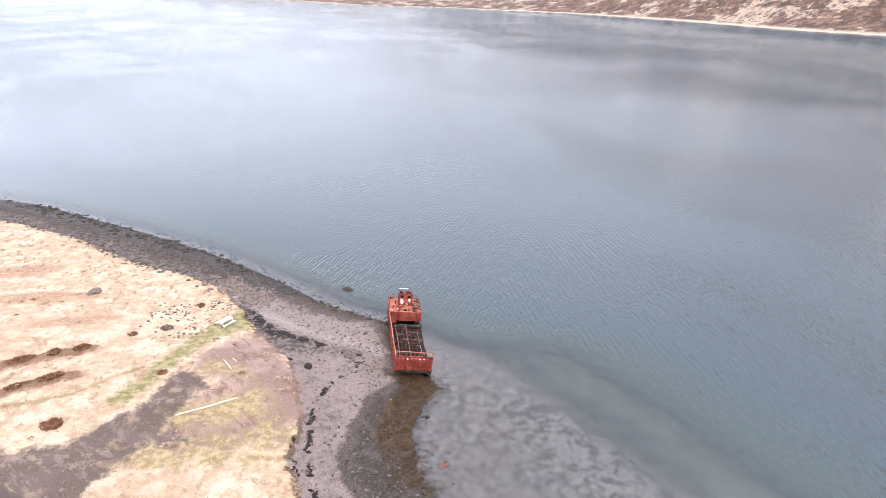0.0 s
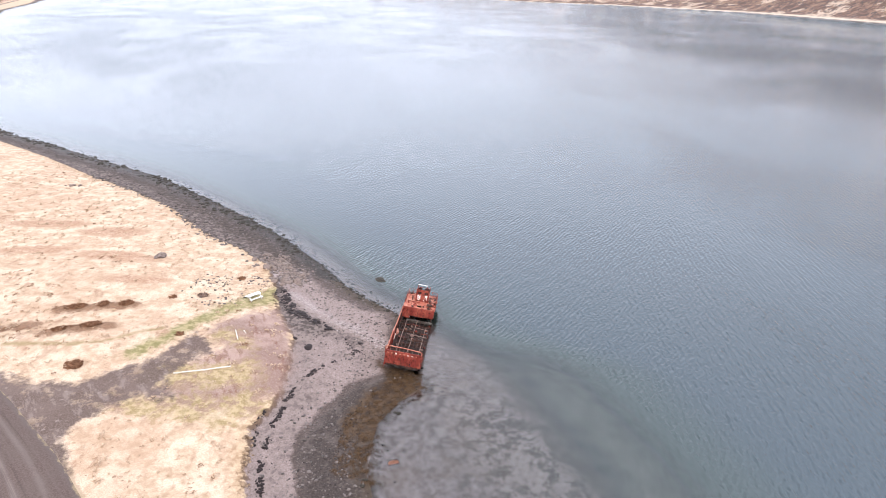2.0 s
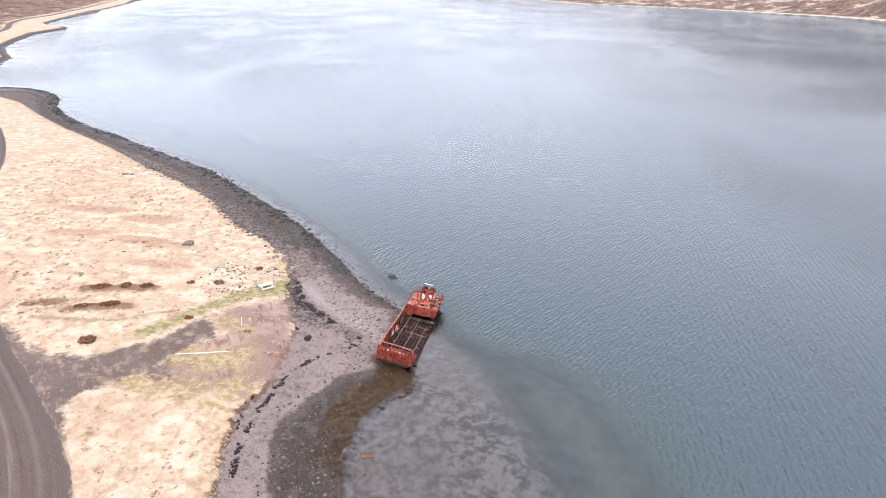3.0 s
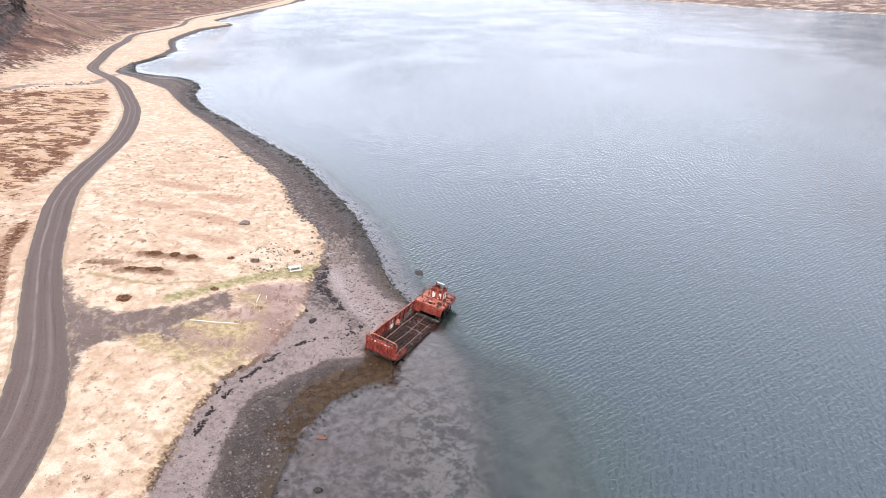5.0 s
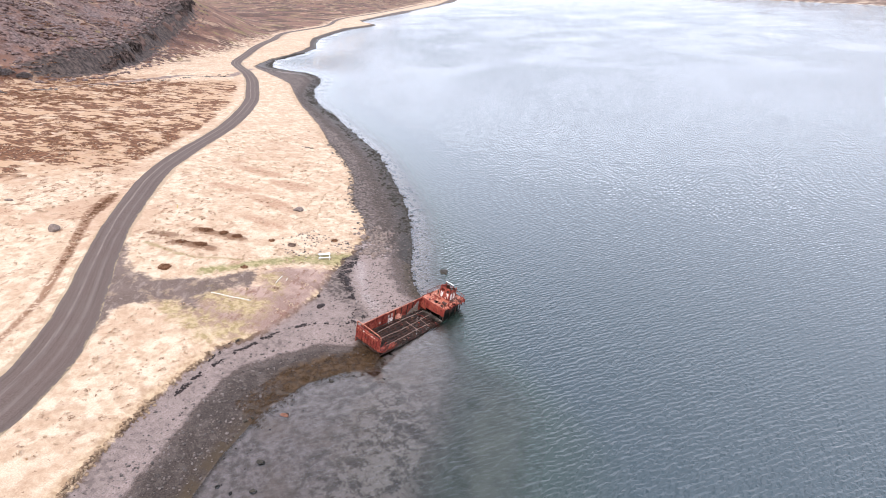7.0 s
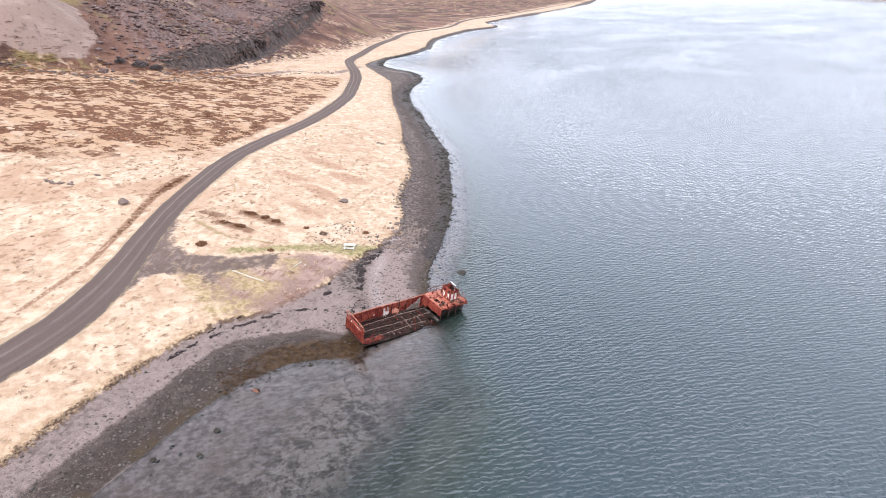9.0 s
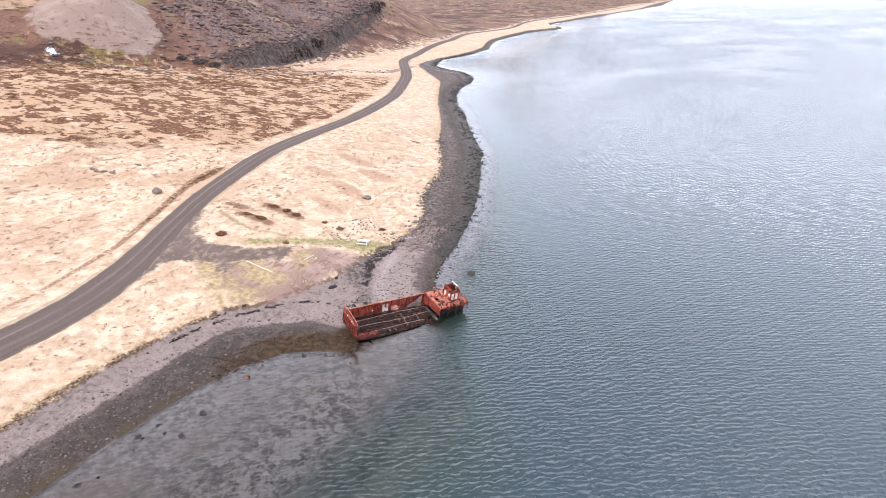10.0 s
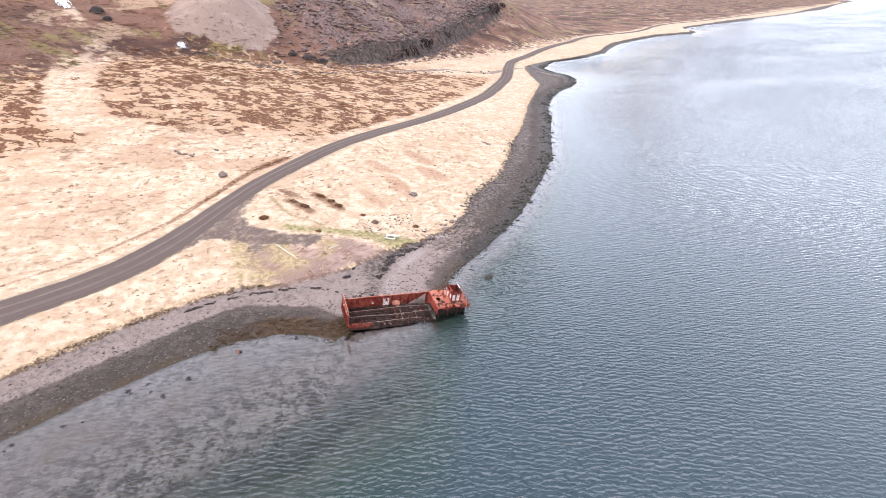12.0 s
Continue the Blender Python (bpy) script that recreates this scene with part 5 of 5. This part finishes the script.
boulder("wet_stone", -17.4, 56.3, (.5, .35, .18), WRACK, "dark mound of wrack on gravel", 15, .3)
scrap = thing("steel_scrap", pose(-.1, 41.1, -.02, 0, 0, 25), "rusty orange steel scrap in the shallows", "scrap metal")
part("plate", torn_sheet(bmesh.new(), (-.5, -.2, 0), (1.0, .1, .05), (0, .35, .16), (8, 4), lambda u, v: u + v < 1.5, .04, .05, .3, 5), ORANGE_SCRAP, scrap)
part("bracket", block(bmesh.new(), (.15, .25, .05), (.35, .2, .22), (10, 20, 30)), DARK_RUST, scrap)

for k, (x, y, w, l, h, turn, n) in enumerate(((-35.7, 42.7, .95, .8, .42, 0, 300), (-44.5, 52.6, .55, 1.2, .22, -58, 300), (-39.9, 55.6, .55, .9, .3, -56, 260), (-42.2, 54.4, .6, .7, .26, -48, 220),
                                              (-39.7, 49.5, .5, 1.3, .24, -53, 340), (-42.0, 47.6, .45, .8, .2, -46, 200), (-33.1, 61.4, .7, .6, .4, 0, 200), (-29.6, 51.6, .5, .5, .25, 0, 90), (-36.3, 59.6, .5, .45, .3, 20, 110), (-31.6, 68.4, .55, .5, .35, 50, 120))):
    shrub("shrub", x, y, w, l, h, n, SHRUB if k == 6 else HEATHER, "brown leafless shrub mound in pale dry grass", 500 + k, turn)

GREY_TWIG = mottled("grey_twigs", (.10, .085, .082), (.22, .19, .185), 3, .95, "island", (.15, .12, .115), .012)
for k, (x, y, w, l, h) in enumerate(((-213.5, -27.5, 3.2, 2.6, 2.4), (-209.0, -23.0, 1.8, 1.5, 1.3), (-208.0, 53.5, 2.6, 3.4, 1.9), (-208.4, 59.0, 2.2, 2.6, 1.6), (-208.6, 47.0, 1.8, 2.4, 1.3))):
    shrub("thicket", x, y, w, l, h, 900, GREY_TWIG, "grey leafless thicket at the foot of the slope", 560 + k, 20 * k)

for k in range(46):
    rng = random.Random(700 + k)
    t = rng.random()
    x, y = -32.5 + 8.5 * t + rng.gauss(0, 1.3), 77.5 - 7.6 * t + rng.gauss(0, 1.2)
    s = rng.uniform(.22, .62)
    boulder("stone", x, y, (s, s * rng.uniform(.6, .9), s * rng.uniform(.6, 1)), BOULDER, "angular grey stone in a rubble bank on the beach", 800 + k, .25, "rubble bank stones")
for k, (x, y) in enumerate(((-30.4, 73.4), (-33.2, 78.8), (-27.6, 70.3), (-25.6, 70.6), (-24.4, 71.2), (-29.0, 76.4))):
    boulder("large_stone", x, y, (.85, .6, .6), BOULDER, "large angular stone in a rubble bank", 860 + k, .3, "rubble bank stones")

for k, (x, y) in enumerate(((-103.4, 73.2), (-95.6, 84.4), (-57.2, 52.9), (-140, 100.2), (-168, 125.8))):
    post = thing("marker_post", on_ground(x, y, .05), "small yellow and white roadside marker post", "road marker", "roadside marker posts")
    part("stake", block(bmesh.new(), (0, 0, .5), (.10, .06, 1.0), (0, 2 * (k - 2), 0), .01), mottled("marker_yellow", (.60, .46, .10), (.72, .58, .16), 6) if k == 0 else bpy.data.materials["marker_yellow"], post)
    part("cap", block(bmesh.new(), (0, -.002, .93), (.105, .066, .16), (0, 2 * (k - 2), 0), .01), WHITE_WOOD, post)


def waterfall(name, top, foot, width, seed, label):
    """A short broken fall of white water between two places on the slope."""
    a, b = Vector((*top, ground_z(*top) + .5)), Vector((*foot, ground_z(*foot) + .5))
    way = b - a
    across = Vector((way.y, -way.x, 0)).normalized() * width
    root = thing(name, Matrix.Identity(4), label, "waterfall")
    for k in range(3):
        rng = random.Random(seed + k)
        shift = across * (k - 1) * .6 + Vector((0, 0, .12 * k))
        part("cascade", torn_sheet(bmesh.new(), a - across * .5 + shift, across, way * rng.uniform(.75, 1.0), (6, 16), lambda u, v, s=seed + k: rag(u * 2 + v * 4, s, 2.2) < .12, .06, .3, .4, seed + k), FOAM, root)
    return root


waterfall("waterfall", (-204.5, 3.2), (-200.5, 5.6), 1.7, 31, "white waterfall over dark rocks on the slope")
waterfall("waterfall", (-219, -42.5), (-207.2, -35.4), 2.4, 41, "white waterfall high on the brown slope")

def build_cliff():
    """A low broken basalt face that follows the hillside."""
    line = np.array([tuple(q) for q in curve_through(CLIFF, .9)])
    ahead = np.gradient(line, axis=0)
    ahead /= np.linalg.norm(ahead, axis=1)[:, None]
    out = np.stack([ahead[:, 1], -ahead[:, 0]], 1)
    run = np.concatenate([[0], np.cumsum(np.linalg.norm(np.diff(line, axis=0), axis=1))])
    tall = np.interp(run, [0, 15, 60, 120, 200, 270, run[-1]], [.5, 1.4, 4.0, 7.6, 7.2, 6.4, 3]) * (1 + .30 * rolling(run, run * 0, 17, 51, 3) + .35 * rolling(run, run * 0 + 3, 5, 56, 3))
    lump = np.sin(np.floor(run / 6.5 + .6 * np.sin(run * .31)) * 91.7) * 4375.85
    tall *= .35 + .9 * (lump - np.floor(lump))
    levels = np.array([0, .06, .16, .28, .40, .52, .64, .76, .86, .94, 1.0, 1.0, .97])
    back = np.array([-.8, .3, .6, .8, 1.0, 1.2, 1.5, 1.8, 2.2, 2.8, 3.8, 6.5, 10.0])
    u, v = np.meshgrid(run, levels, indexing="ij")
    column = np.floor(run / 2.1 + .35 * np.sin(run * 1.7))
    step = np.sin(column * 127.1) * 43758.5
    step = (step - np.floor(step)) * 2.2
    gully = 2.6 * smooth(.35, .75, rolling(run, run * 0 + 7, 26, 52, 2))
    depth = -(back[None, :] + (step + gully)[:, None] * smooth(0, .2, v) * smooth(12, 9, np.arange(13))[None, :]) + .5 * rolling(u * 3, v * 40, 4, 53, 3) + 1.7 * rolling(u, v * 14, 7, 57, 4)
    px, py = line[:, :1] + out[:, :1] * depth, line[:, 1:] + out[:, 1:] * depth
    foot = land_height(line[:, 0] + out[:, 0] * 1.5, line[:, 1] + out[:, 1] * 1.5)
    pz = foot[:, None] - .8 + (tall[:, None] + 1.0) * v + .35 * rolling(u * 2, v * 30, 3, 54, 3) + .9 * rolling(u, v * 9, 4, 58, 3) * v
    me = sheet_mesh("basalt_cliff", px, py, pz, BASALT)
    me.polygons.foreach_set("use_smooth", np.zeros(len(me.polygons), bool))
    tagged(new("basalt_cliff", me), "dark columnar basalt cliff on the brown hillside", "cliff", kind="structure")


build_cliff()

# loose material, too fine to count
STONES, PEBBLES = stone_shapes(6, 10, 2), stone_shapes(6, 30, 1)
CLODS, SPRIGS, TUFTS = stone_shapes(5, 60, 1), clump_shapes(6, 70, 34, .42, .45), clump_shapes(6, 90, 14, .9, .9)

p = spread(4600, (-60, 14, 12, 104), 1, lambda x, y, r: (shore_of(x, y) > .2) & (edge_of(x, y) < -.2) & (r < np.where(shore_of(x, y) < 7, .9, .25) * np.where((y > 41) & (y < 56) & (shore_of(x, y) < 3.6), .2, 1)))
scatter("beach_stones", PEBBLES, p, sizes_of(p, 2, .045, .23, .8, 3), STONE, "scattered grey stones on the gravel beach", "stones", 3, .35)
p = spread(2000, (-64, 14, 12, 106), 51, lambda x, y, r: (shore_of(x, y) > .1) & (edge_of(x, y) < -.1) & (r < .25 + .8 * np.maximum(0, rolling(x, y, 5, 61, 3)) + .4 * (shore_of(x, y) < 5)))
scatter("dark_pebbles", PEBBLES, p, sizes_of(p, 52, .03, .13, .6, 2.5), WRACK, "small dark stones and weed scraps on gravel", "pebbles", 53, .35)
p = np.concatenate([along([(-23.5, 67.6), (-19.5, 64.6), (-14.5, 61.8), (-10.5, 60.2), (-7, 58.4)], 620, 141, .38), along([(-18, 64.4), (-12, 61.6), (-8, 60)], 260, 142, .9)])
p = p[rolling(p[:, 0], p[:, 1], 1.2, 143, 3) > -.15]
scatter("pale_pebbles", PEBBLES, p, sizes_of(p, 144, .05, .16, .6, 2), BOULDER_PALE, "pale pebbles in a curved ridge on the beach", "pebbles", 145, .35)
p = spread(900, (-70, 14, 12, 112), 4, lambda x, y, r: (shore_of(x, y) > -3.2) & (shore_of(x, y) < .8) & (r < np.exp(shore_of(x, y) * .8)) & (r < np.where(y > 62, .9, .05)))
scatter("waterline_rocks", STONES, p, sizes_of(p, 5, .08, .36, .7, 2.5), WET_ROCK, "dark wet rocks along the waterline", "rocks", 6, .3)
p = spread(4500, (-330, -40, 80, 250), 91, lambda x, y, r: (shore_of(x, y) > -1.0) & (edge_of(x, y) < -.1) & (r < .3 + .9 * np.maximum(0, rolling(x, y, 9, 93, 3))))
scatter("north_beach_stones", PEBBLES, p, sizes_of(p, 92, .08, .42, .7, 3), STONE, "grey stones strewn over the long gravel beach", "stones", 94, .35)
p = spread(2600, (-330, -30, 80, 250), 95, lambda x, y, r: (shore_of(x, y) > -4.5) & (shore_of(x, y) < 3.5) & (r < np.exp(-np.abs(shore_of(x, y) - .4) * .6)) & (r < .5 + 1.2 * rolling(x, y, 7, 96, 3)))
scatter("north_shore_rocks", STONES, p, sizes_of(p, 97, .15, .65, .7, 2.2), WET_ROCK, "dark weedy rocks fringing the long beach", "rocks", 98, .3)
p = np.concatenate([along([(-25, 68.2), (-22, 64.4), (-18.7, 61.9), (-15.8, 60.4), (-12.3, 58.7), (-9.8, 58.2)], 1500, 7, .24), along([(-25.2, 66.6), (-22.4, 63.6), (-19.2, 61.2)], 240, 77, .22), along([(-12.6, 58.2), (-10.2, 57.4), (-9.6, 56.2)], 160, 78, .4)])
p = p[rolling(p[:, 0], p[:, 1], 1.0, 35, 3) > -.1]
scatter("seaweed_wrack", CLODS, p, sizes_of(p, 8, .06, .26, .45), WRACK, "dark line of dried seaweed on gravel", "seaweed", 9, .35)
p = np.concatenate([along([(-11.3, 53.6), (-12.6, 50.8), (-13.1, 48), (-13, 44.8), (-12.3, 40.6), (-11.4, 37.4), (-9.6, 34)], 1000, 10, .14), along([(-14.0, 45.2), (-14.0, 41.4), (-12.6, 37.6)], 260, 79, .12)])
p = p[rolling(p[:, 0], p[:, 1], 1.0, 33, 3) > .02]
scatter("seaweed_wrack", CLODS, p, sizes_of(p, 11, .05, .22, .4), WRACK, "dark clumps of dried seaweed in a line", "seaweed", 12, .35)
p = along([(11, 5.5), (2.2, 17), (-4, 23.8), (-9.7, 31.8), (-13.9, 39.6)], 1100, 13, .2)
p = p[rolling(p[:, 0], p[:, 1], 1.8, 63, 3) > -.12]
scatter("turf_clods", CLODS, p, sizes_of(p, 14, .06, .30, .8), TURF, "brown broken turf along the grass edge", "turf", 15, .35)
p = np.concatenate([along([(-36.5, 65), (-32.5, 66.5), (-30.5, 64)], 110, 120, 1.3), along([(-34, 62), (-31, 60), (-28, 64.5)], 60, 121, 1.0), along([(-30, 69), (-27.5, 67)], 50, 122, .8)])
scatter("field_stones", PEBBLES, p, sizes_of(p, 123, .07, .26, .7, 2), STONE, "small dark stones strewn in dry grass", "stones", 124, .3)
p = along([(-32.5, 78.5), (-29.4, 75.6), (-26.5, 73.4), (-25.2, 70.6)], 420, 125, 1.1)
scatter("rubble_stones", STONES, p, sizes_of(p, 126, .10, .42, .8), BOULDER, "broken grey rubble where the bank meets the beach", "stones", 127, .3)
p = along([(-30.5, 74.6), (-37.6, 79.2), (-46, 82.6), (-54, 88.2), (-62, 93.9), (-74, 99.8), (-91, 106.7)], 700, 16, .8)
scatter("bank_stones", STONES, p, sizes_of(p, 17, .10, .42, .8), STONE, "grey stones along the foot of the grass bank", "stones", 18, .35)
p = spread(1500, (-9, 3, 38, 55), 19, lambda x, y, r: (shore_of(x, y) > -1.2) & (shore_of(x, y) < 3.2))
scatter("bladder_wrack", SPRIGS, p, sizes_of(p, 20, .08, .26, .5), mottled("brown_wrack", (.035, .018, .008), (.11, .055, .02), 4, .6, "island", (.10, .058, .026)), "brown wet seaweed along the waterline", "seaweed", 21, .3)

p = spread(2800, (-110, 6, 6, 118), 22, lambda x, y, r: (edge_of(x, y) > .3) & off_road(x, y) & (r < .35 + .5 * rolling(x, y, 9, 41, 3)))
scatter("grass_tufts", TUFTS, p, sizes_of(p, 23, .10, .30, 1.0), TUFT, "straw coloured tufts of dry grass", "grass", 24, .25)
p = spread(300, (-110, 2, 6, 118), 25, lambda x, y, r: (edge_of(x, y) > .8) & off_road(x, y) & (r < 1.4 * rolling(x, y, 14, 43, 3)))
scatter("heather_clumps", SPRIGS, p, sizes_of(p, 26, .12, .36, .8), HEATHER, "small brown heather clumps in dry grass", "heather", 27, .3)
p = np.concatenate([along(TURF_BANKS[0], 110, 81, .5), along(TURF_BANKS[2], 110, 82, .45), along([(-48.6, 45.4), (-45.8, 47.6)], 40, 85, .7)])
scatter("heather_clumps", SPRIGS, p, sizes_of(p, 83, .08, .26, .6), HEATHER, "brown growth on low turf banks", "heather", 84, .3)
p = spread(3600, (-215, -80, -70, 130), 28, lambda x, y, r: (edge_of(x, y) > 40) & off_road(x, y) & (r < (.15 + 2.6 * moor_share(x, y)) * (rolling(x * .75 + y * .25, y * .45, 7, 45, 3) + .5 * rolling(x, y, 40, 46, 2) + .10)))
scatter("heather_clumps", SPRIGS, p, sizes_of(p, 29, .3, 1.2, .4), HEATHER, "wide brown heather hummocks on the moor", "heather", 30, .3)
p = np.concatenate([along(DITCH[:2], 200, 31, .45), along(DITCH[1:4], 90, 131, .4)])
scatter("ditch_heather", SPRIGS, p, sizes_of(p, 32, .12, .34, .6), HEATHER, "brown growth in the roadside ditch", "heather", 33, .3)
p = np.concatenate([along([(-182, 47), (-194, 75), (-202, 91), (-211, 107), (-218, 125), (-223, 140)], 90, 34, 1.3), along([(-207, 2), (-201, 7), (-197, 18), (-192, 30), (-184, 44)], 160, 35, 1.2)])
scatter("stream_stones", STONES, p, sizes_of(p, 36, .3, .9, .7), STONE, "grey stones in a narrow stream bed", "stones", 37, .3)
p = spread(1300, (-460, -190, 40, 240), 38, lambda x, y, r: (side_distance(x, y, CLIFF)[0] > -9) & (side_distance(x, y, CLIFF)[0] < 45) & (np.abs(side_distance(x, y, CLIFF)[0] - 2) > 3.2) & (side_distance(x, y, CLIFF)[1] > 4) & (r < np.exp(-np.abs(side_distance(x, y, CLIFF)[0] - 3) / 14)))
scatter("cliff_blocks", STONES, p, sizes_of(p, 39, .3, 1.3, .9), CRAG, "dark basalt blocks about a low cliff", "rocks", 40, .3)
p = spread(1100, (-330, -150, -110, 190), 71, lambda x, y, r: (side_distance(x, y, HILL_FOOT)[0] > 0) & (side_distance(x, y, HILL_FOOT)[0] < 90) & (np.hypot(x + 226, y - 19) > 20) & (r < .25 + rolling(x, y, 18, 65, 4)))
scatter("hill_heather", SPRIGS, p, sizes_of(p, 72, .6, 2.0, .35), HEATHER, "brown heather and scrub on the hillside", "heather", 73, .3)
p = spread(3200, (-460, -195, 40, 260), 74, lambda x, y, r: (side_distance(x, y, CLIFF)[0] > 6) & (side_distance(x, y, CLIFF)[0] < 70) & (r < .3 + .9 * rolling(x, y, 15, 67, 4)))
scatter("hill_rocks", STONES, p, sizes_of(p, 75, .35, 1.7, .8, 2.2), CRAG, "grey rocks on the slope above the cliff", "rocks", 76, .3)
